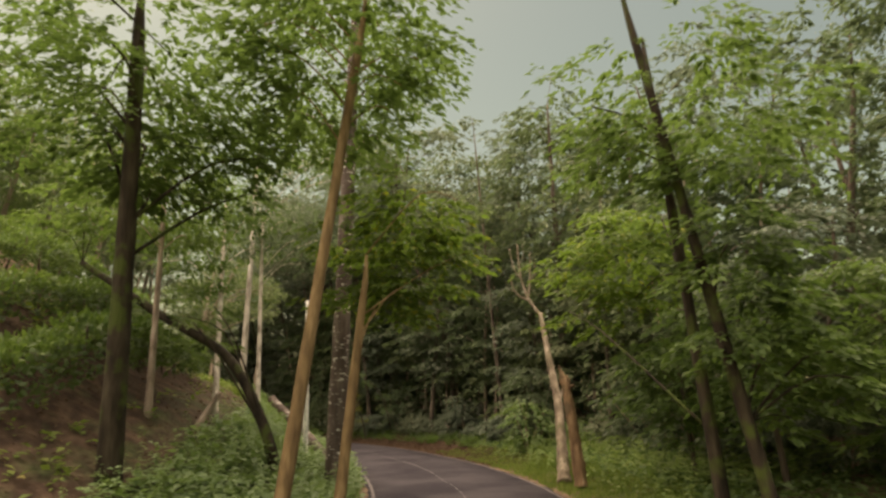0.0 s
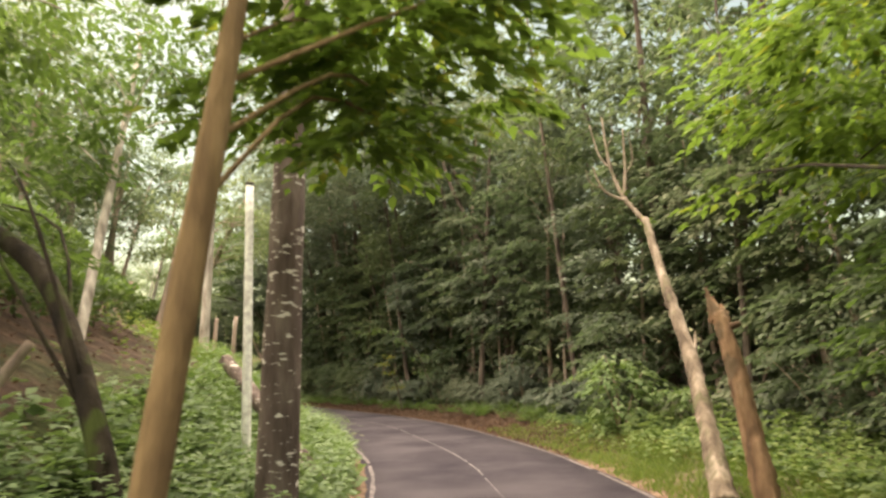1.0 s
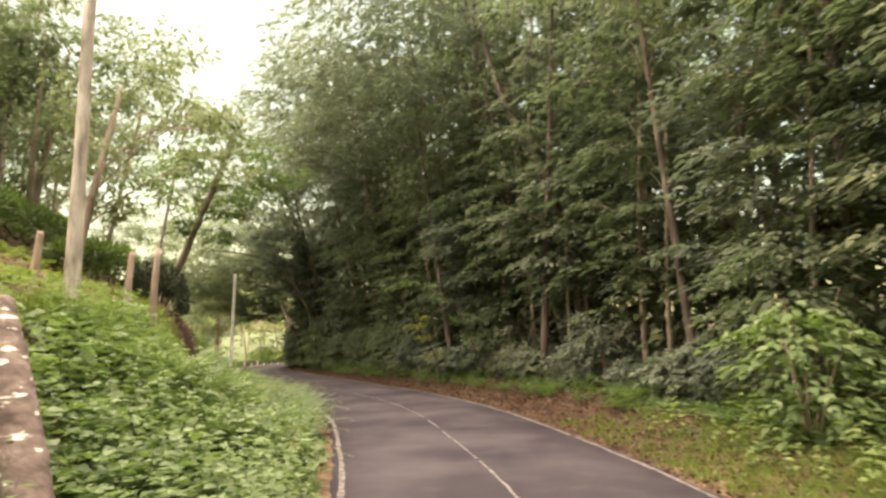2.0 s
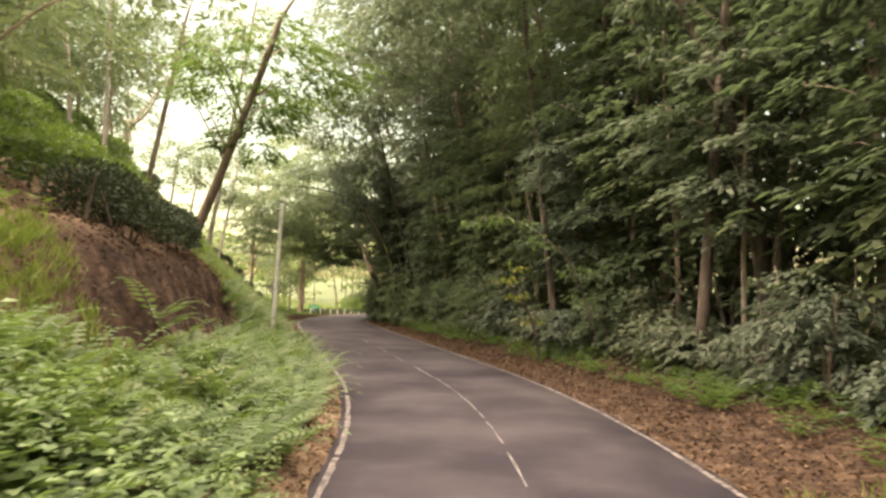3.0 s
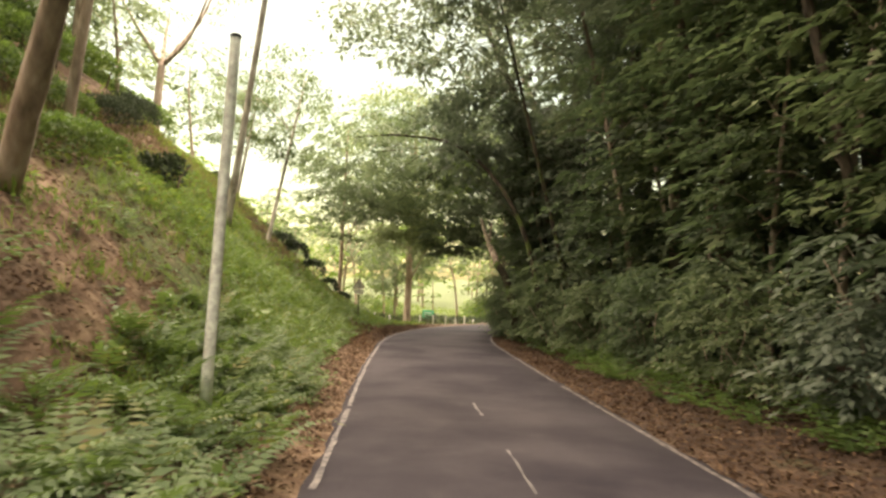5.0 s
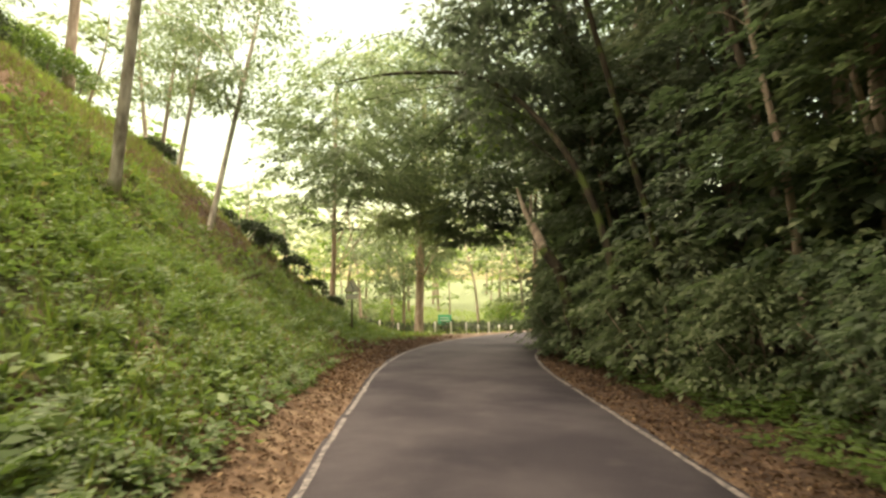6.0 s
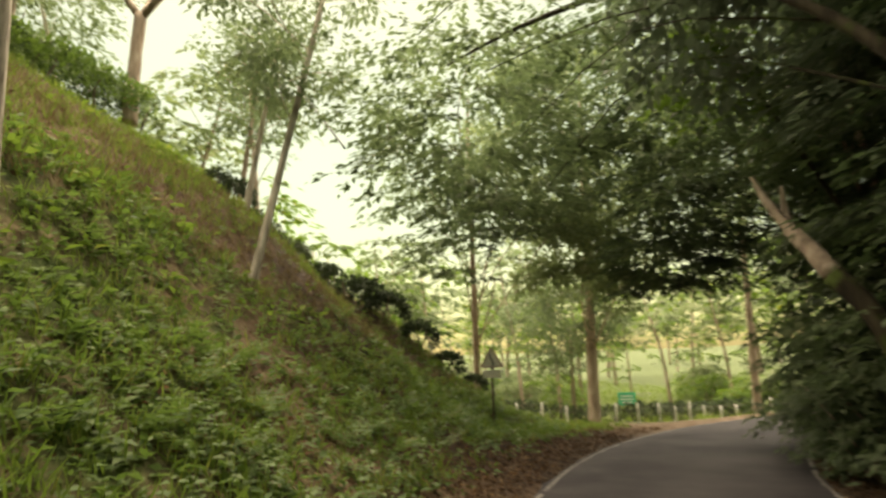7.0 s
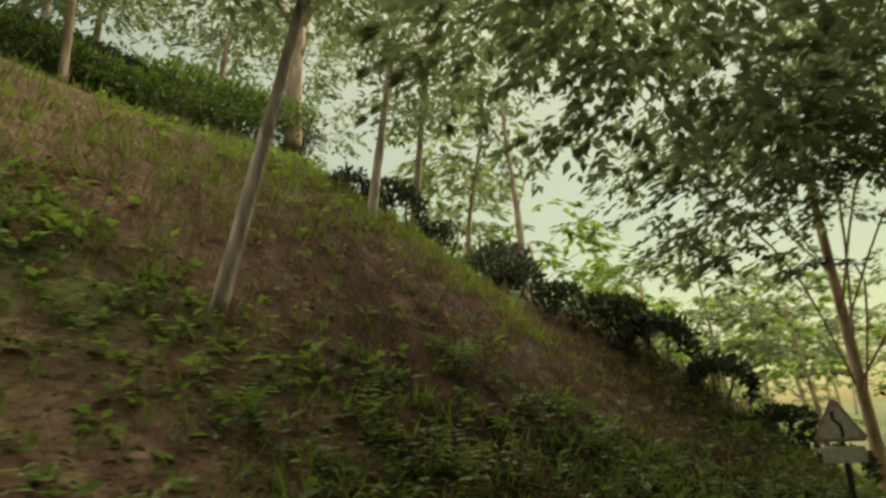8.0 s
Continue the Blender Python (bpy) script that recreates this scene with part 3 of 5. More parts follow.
BUSHES = [bush_kind(31, 2.4, 1.15, 28, 60, 0.17, LEAF_SPRAY, "dense dark-green roadside bush"),
          bush_kind(32, 3.2, 1.25, 32, 60, 0.18, LEAF_FOREST, "tall dark-green roadside bush"),
          bush_kind(33, 1.5, 0.95, 26, 45, 0.19, LEAF_SPRAY, "low broad-leaved grey-green bush", wide=0.6),
          bush_kind(34, 2.0, 1.1, 26, 55, 0.17, LEAF_SPRAY, "arching grey-green roadside bush")]
BUSH_BACK = [bush_kind(35, 2.8, 1.2, 28, 22, 0.30, LEAF_FOREST, "dense dark bush inside the forest"), bush_kind(36, 3.3, 1.3, 28, 22, 0.30, LEAF_FOREST, "dense dark bush inside the forest")]


def put(kind, x, y, turn, size, sink=0.08, z=None):
    z = ground_at(x, y) - sink if z is None else z
    ob = copy_thing(kind, Matrix.Identity(4))
    ob.matrix_basis = Matrix.LocRotScale((x, y, z), Euler((0, 0, turn)), (size, size, size))
    return ob


def clear_of_road(x, y, gap):
    s, d = road_place([x], [y])
    return abs(d[0]) > gap


FOOT_S, FOOT_D = [-5, 10, 20, 26, 32, 40, 46, 52, 56, 60, 66], [-6.5, -6.0, -4.6, -3.8, -3.9, -3.6, -3.4, -2.8, -2.1, -1.6, -1.7]


def foot(s):
    """Where the foliage begins on the right, from the road's middle."""
    return float(np.interp(s, FOOT_S, FOOT_D))


TRUNKS = [(-0.9, 33.2), (2.3, 27.6), (5.2, 21.6), (-4.4, 38.6)]


def gap_for_trunks(x, y):
    return min(math.hypot(x - a + 0.5, y - b + 0.4) for a, b in TRUNKS + [(-18.3, 54.0)]) > 1.35


def tallness(s):
    """The forest is lower along the first stretch."""
    return float(np.interp(s, [14, 29, 36, 70], [0.80, 0.82, 1.1, 1.1]))


def plant_right_forest():
    rng = np.random.default_rng(5)
    for s in np.arange(-3.0, 64.0, 1.05):
        x, y = on_road(s + rng.normal() * 0.3, foot(s) - rng.uniform(0.7, 1.5))[0]
        k, turn, size = rng.choice([0, 0, 1, 1, 2, 3]), rng.uniform(0, 6.28), rng.uniform(0.6, 1.05)
        if s > 43:
            k = 1
        put(BUSHES[k if gap_for_trunks(x, y) else 2], x, y, turn, size)
    for lo, hi, step, big in ((2.6, 4.2, 1.5, 1.25), (5.5, 8.5, 1.9, 1.5)):
        for s in np.arange(-4.0, 66.0, step):
            x, y = on_road(s + rng.normal() * 0.4, foot(s) - rng.uniform(lo, hi))[0]
            if clear_of_road(x, y, 4.5):
                put(BUSH_BACK[rng.integers(2)], x, y, rng.uniform(0, 6.28), rng.uniform(0.85, 1.15) * big)
    for s in np.arange(13.0, 66.0, 1.6):
        x, y = on_road(s + rng.normal() * 0.4, foot(s) - rng.uniform(1.7, 2.8))[0]
        k, turn, size = rng.integers(3), rng.uniform(0, 6.28), rng.uniform(0.85, 1.2)
        if gap_for_trunks(x, y):
            put(MIDDLE[k], x, y, turn, size)
    for row, (lo, hi, step) in enumerate(((2.4, 3.4, 4.0), (4.0, 5.6, 2.6), (6.5, 9.5, 4.2))):
        for s in np.arange((23.0, 13.0, 12.0)[row], 68.0, step):
            x, y = on_road(s + rng.normal() * 0.6, foot(s) - rng.uniform(lo, hi))[0]
            if clear_of_road(x, y, 4.0):
                put(TALL[rng.integers(3)], x, y, rng.uniform(0, 6.28), rng.uniform(0.86, 1.12) * tallness(s))
    for lo, hi, step in ((9, 12, 2.6), (13, 17, 3.8)):
        for s in np.arange(9.0, 68.0, step):
            x, y = on_road(s + rng.normal() * 0.6, foot(s) - rng.uniform(lo, hi))[0]
            if clear_of_road(x, y, 6.0):
                put(BACK[rng.integers(2)], x, y, rng.uniform(0, 6.28), rng.uniform(0.8, 1.1) * tallness(s))


def scatter(count, s_range, d_range, rng, keep=None):
    """Random places of the plan between stations and distances, with the ground's height."""
    s, d = rng.uniform(*s_range, count), rng.uniform(*d_range, count)
    if keep is not None:
        k = rng.random(count) < keep(s, d)
        s, d = s[k], d[k]
    p = on_road(s, d)
    return np.column_stack([p, land(p[:, 0], p[:, 1])])


def ferns(name, label, places, size, rng, leaf, fronds=6, pairs=7):
    """Fern plants: arched fronds with pairs of narrow leaflets."""
    n = len(places) * fronds
    base = np.repeat(places, fronds, 0)
    a = rng.uniform(0, 2 * np.pi, n)
    ln = size * rng.uniform(0.6, 1.3, n)
    out = np.stack([np.cos(a), np.sin(a), np.zeros(n)], 1)
    rise = rng.uniform(0.6, 1.7, n)
    at, ax, nm, ll = [], [], [], []
    for k in range(pairs):
        u = (k + 0.7) / pairs
        p = base + out * (ln * u)[:, None] + np.array([0, 0, 1]) * (ln * rise * (u - 0.62 * u * u))[:, None]
        slope = rise * (1 - 1.24 * u)
        ahead = unit(out + np.array([0, 0, 1]) * slope[:, None])
        side = np.cross(np.array([0, 0, 1.0]), out)
        w = ln * 0.30 * np.minimum(1, 0.45 + 2.2 * u) * (1.08 - u)
        for sg in (-1, 1):
            at.append(p)
            ax.append(side * sg + ahead * 0.55 + np.array([0, 0, -0.15]))
            nm.append(np.cross(ahead, side) + rng.normal(size=(n, 3)) * 0.15)
            ll.append(w)
    at.append(base + out * (ln * 0.93)[:, None] + np.array([0, 0, 1]) * (ln * rise * 0.36)[:, None])
    ax.append(out - np.array([0, 0, 0.2]))
    nm.append(np.broadcast_to(np.array([0, 0, 1.0]), (n, 3)))
    ll.append(ln * 0.15)
    ll = np.concatenate(ll)
    shape = leaves(np.concatenate(at), np.concatenate(ax), np.concatenate(nm), ll, ll * 0.32, 0.05)
    me = mesh_np(name, *shape, leaf)
    age = np.clip(0.75 * rng.random(n) + 0.35 * np.repeat(rng.random(len(places)), fronds) - 0.05, 0, 1)
    tone = np.tile(age, 2 * pairs + 1) + rng.normal(size=n * (2 * pairs + 1)) * 0.06
    me.attributes.new("tone", "FLOAT", "FACE").data.foreach_set("value", np.clip(tone, 0, 1).astype(np.float32))
    return tagged(new(name, me), label, "fern", kind="stuff")


def weeds(name, label, places, size, rng, leaf, per=7, wide=0.5, category="weeds", up=0.25, high=0.5):
    """Low leafy plants: loose rosettes of leaves on short stalks."""
    n = len(places) * per
    base = np.repeat(places, per, 0)
    a = rng.uniform(0, 2 * np.pi, n)
    out = np.stack([np.cos(a), np.sin(a), np.full(n, up)], 1) + rng.normal(size=(n, 3)) * 0.25
    base = base + out * rng.uniform(0, 0.5 * size, (n, 1)) + np.array([0, 0, 1]) * rng.uniform(0, high, (n, 1)) * size * 2
    ln = size * rng.uniform(0.5, 1.3, n)
    nm = rng.normal(size=(n, 3)) * 0.4 + np.array([0, 0, 1.0])
    return tagged(new(name, mesh_np(name, *leaves(base, out, nm, ln, ln * wide), leaf)), label, category, kind="stuff")


def stalk_weeds(name, label, places, height, size, rng, leaf, tiers=5, wide=0.55):
    """Upright leafy stems: crossed pairs of leaves from the ground to a rosette at the tip, the largest in the middle."""
    n = len(places)
    tall = height * rng.uniform(0.45, 1.25, n)
    lean = rng.normal(size=(n, 2)) * 0.18
    start = rng.uniform(0, 6.28, n)
    at, ax, nm, ln = [], [], [], []
    for k in range(tiers):
        u = (k + 1.0) / tiers
        p = places + np.column_stack([lean * (tall * u)[:, None], tall * u])
        for j in range(2 if k < tiers - 1 else 4):
            a = start + k * 1.57 + j * (3.14 if k < tiers - 1 else 1.57) + rng.normal(size=n) * 0.3
            at.append(p + rng.normal(size=(n, 3)) * 0.015)
            ax.append(np.column_stack([np.cos(a), np.sin(a), 0.15 - 0.5 * rng.random(n) + 0.25 * u]))
            nm.append(np.column_stack([rng.normal(size=(n, 2)) * 0.25, np.ones(n)]))
            ln.append(size * rng.uniform(0.7, 1.2, n) * (1.15 - 0.55 * abs(u - 0.55) * 2 * (1 if u < 0.9 else 0.8)))
    ln = np.concatenate(ln)
    return tagged(new(name, mesh_np(name, *leaves(np.concatenate(at), np.concatenate(ax), np.concatenate(nm), ln, ln * wide), leaf)), label, "weeds", kind="stuff")


def grass(name, label, places, size, rng, leaf, per=9):
    n = len(places) * per
    base = np.repeat(places, per, 0) + rng.normal(size=(n, 3)) * np.array([0.07, 0.07, 0.0])
    ax = rng.normal(size=(n, 3)) * 0.45
    ax[:, 2] = 1.0
    nm = rng.normal(size=(n, 3))
    nm[:, 2] = 0.2
    ln = size * rng.uniform(0.4, 1.4, n)
    base[:, 2] -= 0.02
    return tagged(new(name, mesh_np(name, *leaves(base, ax, nm, ln, 0.012 + 0.03 * ln), leaf)), label, "grass", kind="stuff")


def litter(name, label, places, rng):
    n = len(places)
    ax = rng.normal(size=(n, 3))
    ax[:, 2] *= 0.35
    nm = rng.normal(size=(n, 3)) * 0.4
    nm[:, 2] += 1
    ln = rng.uniform(0.035, 0.095, n)
    places = places + np.array([0, 0, 1]) * rng.uniform(0.0, 0.05, (n, 1))
    return tagged(new(name, mesh_np(name, *leaves(places, ax, nm, ln, ln * rng.uniform(0.35, 0.6, n), 0.3), LEAF_DRY)), label, "leaf litter", kind="stuff")


# ---------------------------------------------------------------- the forest on the right
plant_right_forest()


BROAD = bush_kind(37, 2.3, 1.05, 30, 40, 0.16, LEAF_FERN, "broad-leaved light-green bush at the forest's edge", wide=0.55)
for x, y, turn, size in ((2.7, 23.0, 0.5, 1.0), (3.9, 21.7, 2.0, 0.6)):
    put(BROAD, x, y, turn, size)
for x, y, kind, turn, size in ((-17.6, 58.9, MIDDLE[1], 1.0, 1.0), (-16.9, 57.0, MIDDLE[0], 2.2, 0.95), (-18.6, 58.3, BUSHES[1], 0.4, 1.1), (-18.0, 56.9, BUSHES[1], 3.0, 1.0), (-17.3, 56.0, BUSHES[0], 5.0, 1.1), (-18.7, 60.0, BUSHES[0], 1.5, 1.2), (-17.9, 60.8, MIDDLE[2], 4.0, 1.0)):
    put(kind, x, y, turn, size)


# ---------------------------------------------------------------- trees beside the road
def trunk_tree(name, label, base, top, r0, r1, bark, blobs, leaf, size, seed, bend=0.0, **more):
    """A tree whose trunk runs from base to top (places in the world); leaf masses are given as places in the world."""
    base, top = np.asarray(base, float), np.asarray(top, float)
    base[2] = ground_at(base[0], base[1]) - 0.08
    d = top - base
    side = np.array([-d[1], d[0], 0]) / max(np.linalg.norm(d), 1e-6)
    line = [(0, 0, 0), tuple(d * 0.33 + side * bend), tuple(d * 0.66 + side * bend * 0.8), tuple(d), tuple(d * 1.13 - side * bend), tuple(d * 1.24 + side * 0.3)]
    local = [(np.asarray(c, float) - base, r, n) for c, r, n in blobs]
    return tree(name, label, tuple(base), line, [r0 * 1.25, r0, (r0 + r1) / 2, r1, r1 * 0.7, r1 * 0.3], bark, local, leaf, size, seed, **more)


def ball_blobs(centre, radii, count, per, seed, blob=(0.45, 0.8)):
    rng = np.random.default_rng(seed)
    return [(p, rng.uniform(*blob), per) for p in flank(count, np.asarray(centre, float), np.asarray(radii, float), rng)]


# left of the road, first stretch
trunk_tree("tree", "slender tan-barked tree leaning at the road's edge", (-2.15, 8.3, 0.1), (-1.35, 9.2, 6.9), 0.085, 0.07, BARK_TAN,
           ball_blobs((-1.6, 9.8, 7.8), (2.4, 2.2, 1.7), 60, 75, 101, (0.5, 0.9)), LEAF_GREEN, 0.17, 101, limbs=9, wide=0.5, boughs=True)
trunk_tree("tree", "old dark tree with a thick mossy trunk", (-4.75, 9.5, 0.1), (-4.75, 9.2, 7.2), 0.155, 0.11, BARK_MOSS_SHADED,
           ball_blobs((-5.0, 10.0, 7.6), (3.0, 2.6, 1.9), 70, 75, 102, (0.5, 0.9)) + ball_blobs((-4.2, 11.0, 6.3), (2.0, 1.5, 1.0), 30, 70, 152, (0.45, 0.8)), LEAF_GREEN, 0.17, 102, limbs=14, wide=0.5, bend=0.28, boughs=True)
trunk_tree("tree", "tan-barked tree with a fresh green crown over the road", (-1.62, 9.6, 0.2), (-1.3, 10.0, 3.4), 0.085, 0.06, BARK_TAN,
           ball_blobs((-0.9, 11.6, 4.75), (1.55, 1.5, 1.35), 62, 70, 103, (0.35, 0.55)), LEAF_BRIGHT, 0.17, 103, limbs=5, wide=0.48, boughs=True)
trunk_tree("tree", "straight dark tree with white lichen patches", (-2.3, 13.6, 0.2), (-2.05, 13.8, 9.5), 0.17, 0.13, BARK_LICHEN,
           ball_blobs((-2.6, 15.0, 9.8), (2.8, 2.6, 1.9), 50, 75, 104, (0.5, 0.9)), LEAF_GREEN, 0.18, 104, limbs=9, boughs=True)
trunk_tree("tree", "pale slim tree rising from the earth bank", (-5.0, 14.3, 1.7), (-5.9, 16.8, 6.8), 0.06, 0.045, BARK_PALE,
           ball_blobs((-6.0, 17.2, 7.2), (1.6, 1.6, 1.2), 20, 60, 107) + ball_blobs((-6.3, 15.6, 5.5), (1.3, 1.2, 0.9), 18, 60, 117, (0.35, 0.55)), LEAF_GREEN, 0.18, 107, limbs=6)
trunk_tree("tree", "pale slim tree rising from the earth bank", (-4.45, 15.6, 1.9), (-5.1, 17.6, 6.4), 0.055, 0.04, BARK_PALE,
           ball_blobs((-4.9, 18.0, 6.8), (1.5, 1.5, 1.2), 18, 60, 108), LEAF_FOREST, 0.18, 108, limbs=6)
trunk_tree("tree", "thin grey tree in front of the tea", (-5.35, 11.9, 1.2), (-5.85, 13.0, 6.0), 0.06, 0.045, BARK_GREY,
           ball_blobs((-6.0, 13.2, 6.4), (1.7, 1.5, 1.2), 30, 60, 109), LEAF_GREEN, 0.18, 109, limbs=6)
MOSSY = np.array([-3.05, 12.2, ground_at(-3.05, 12.2) - 0.08])
tree("tree", "dark mossy tree leaning far back from the road", tuple(MOSSY), [(0, 0, 0), (-0.35, 0.1, 1.1), (-1.25, 0.55, 2.4), (-2.8, 1.0, 3.3), (-5.2, 2.2, 4.7)],
     [0.115, 0.095, 0.095, 0.09, 0.06], BARK_MOSS_SHADED, [(np.asarray(p) - MOSSY, r, n) for p, r, n in ball_blobs((-5.3, 13.1, 3.7), (1.1, 0.8, 0.7), 13, 60, 115, (0.3, 0.5)) +
     ball_blobs((-7.8, 14.4, 6.6), (1.8, 1.6, 0.9), 22, 70, 105)], LEAF_GREEN, 0.16, 105, limbs=6, boughs=True)
trunk_tree("tree", "pale slim tree on the ridge of the bank", (-6.6, 21.2, 2.2), (-6.45, 21.3, 9.5), 0.085, 0.065, BARK_PALE,
           ball_blobs((-5.0, 22.6, 10.8), (3.8, 3.2, 2.4), 50, 60, 106), LEAF_PALE, 0.2, 106, limbs=9)
trunk_tree("tree", "leafy tree on the slope above the first bend", (-9.8, 25.0, 3), (-9.4, 25.6, 6.5), 0.09, 0.06, BARK_GREY,
           ball_blobs((-9.0, 26.2, 6.4), (2.3, 2.2, 1.9), 44, 70, 161, (0.35, 0.7)), LEAF_PALE, 0.18, 161, limbs=9)
trunk_tree("tree", "airy tree with fine pale leaves high on the slope", (-13.6, 28.0, 5), (-13.2, 28.6, 9.0), 0.10, 0.06, BARK_GREY,
           ball_blobs((-12.9, 29.0, 9.2), (2.8, 2.6, 2.0), 50, 70, 163, (0.4, 0.8)), LEAF_PALE, 0.19, 163, limbs=9)
# right of the road, first stretch
trunk_tree("tree", "dark twin-trunked tree with fresh leaves over the verge", (3.7, 9.3, 0.1), (3.3, 9.3, 6.0), 0.085, 0.065, BARK_MOSS_SHADED,
           ball_blobs((3.75, 13.6, 4.75), (1.65, 1.7, 1.4), 52, 66, 111, (0.4, 0.65)), LEAF_BRIGHT, 0.18, 111, limbs=3, boughs=True)
trunk_tree("tree", "dark twin-trunked tree with fresh leaves over the verge", (4.0, 8.4, 0.1), (2.9, 8.5, 6.5), 0.085, 0.065, BARK_MOSS_SHADED,
           ball_blobs((4.0, 9.6, 6.4), (2.2, 2.2, 1.7), 30, 70, 112, (0.4, 0.7)) + ball_blobs((3.75, 8.3, 3.4), (1.1, 0.6, 1.1), 30, 62, 113, (0.3, 0.5)) + ball_blobs((3.0, 8.5, 5.6), (1.2, 0.8, 0.9), 22, 60, 114, (0.35, 0.6)) + ball_blobs((4.9, 8.9, 2.6), (0.9, 0.8, 1.2), 24, 60, 116, (0.3, 0.5)), LEAF_GREEN, 0.17, 112, limbs=8, boughs=True)


for (tx, ty), (lx, ly), tall, thick in zip(TRUNKS, ((0.9, 0.3), (-0.7, 0.4), (0.4, 0.4), (-1.2, 0.8)), (11, 12, 10, 11), (0.10, 0.075, 0.06, 0.085)):
    trunk_tree("forest_tree", "straight bare-trunked tree at the forest's edge", (tx, ty, 0), (tx + lx, ty + ly, tall), thick, thick * 0.5, BARK_DARK,
               ball_blobs((tx + lx, ty + ly, tall - 1.5), (2.4, 2.4, 3.2), 34, 60, int(ty * 10), (0.5, 0.85)), LEAF_FOREST, 0.24, int(ty * 10) + 1, limbs=8, bend=0.3)


for place, wide_by, high, seed in (((5.6, 11.4), 1.5, 1.8, 181), ((6.9, 9.6), 1.5, 1.7, 182), ((4.9, 13.6), 1.2, 1.4, 183)):
    trunk_tree("young_tree", "bushy young tree with fresh green leaves on the verge", (*place, 0), (place[0] - 0.1, place[1] + 0.1, 2.2), 0.05, 0.035, BARK_DARK,
               ball_blobs((place[0] - 0.1, place[1] + 0.1, high + 0.9), (wide_by, wide_by, high), 50, 65, seed, (0.4, 0.65)), LEAF_GREEN, 0.17, seed, limbs=6, boughs=True)


for s, reach, high in ((39.5, -1.8, 14.0), (43.5, -1.1, 13.5), (47.5, -1.2, 14.5), (52.0, -0.6, 13.5), (35.0, -2.4, 14.0)):
    bx, by, bz = at_road(s, foot(s) - 3.2)
    cx, cy = on_road(s + 0.6, reach)[0]
    trunk_tree("forest_tree", "tall forest tree whose airy crown hangs over the road", (bx, by, bz), (0.5 * (bx + cx), 0.5 * (by + cy), high), 0.085, 0.045, BARK_DARK,
               ball_blobs((cx, cy, high), (2.9, 2.9, 4.4), 84, 56, int(s * 7), (0.55, 0.95)), LEAF_SPRAY, 0.25, int(s * 7) + 1, limbs=10, group="forest beside the road", bend=0.25, boughs=True)


def hanging_branch(label, line, r, blobs, leaf, size, seed):
    """A leafy branch that reaches from the forest over the road's edge."""
    rng = np.random.default_rng(seed)
    base = np.asarray(line[0], float)
    base[2] = ground_at(base[0], base[1]) - 0.08
    t = thing("young_tree", label, "tree", tuple(base))
    part_np("trunk", tube([(0, 0, 0)] + [np.asarray(p) - base for p in line[1:]], r, 7, 24, 0.05, rng), BARK_DARK, t, smooth=True)
    part_np("foliage", crown_shape([(np.asarray(c) - base, q, n) for c, q, n in blobs], size, rng, 0.5, 0.5, 0.35), leaf, t)
    return t


hanging_branch("slender sapling with light-green leaves leaning over the road", [(-3.0, 36.0, 0), (-3.6, 35.6, 2.4), (-4.9, 35.0, 3.5), (-6.0, 34.5, 3.35)], [0.03, 0.025, 0.015, 0.008],
               [((-4.6, 35.1, 3.45), 0.3, 34), ((-5.2, 34.8, 3.5), 0.32, 38), ((-5.8, 34.6, 3.4), 0.32, 40), ((-4.2, 35.5, 2.9), 0.38, 36), ((-3.6, 35.7, 2.3), 0.45, 50), ((-3.4, 35.8, 1.6), 0.5, 50), ((-4.4, 35.2, 3.1), 0.3, 30)], LEAF_FERN, 0.13, 171)
hanging_branch("sapling with yellowing leaves at the forest's edge", [(-4.4, 35.9, 0), (-4.6, 35.6, 1.2), (-5.1, 35.0, 2.1)], [0.035, 0.03, 0.01],
               [((-5.1, 35.0, 2.1), 0.34, 30), ((-4.8, 35.3, 1.7), 0.35, 30), ((-4.9, 35.6, 2.4), 0.3, 24), ((-4.6, 35.6, 1.1), 0.4, 36)], LEAF_YELLOW, 0.12, 172)


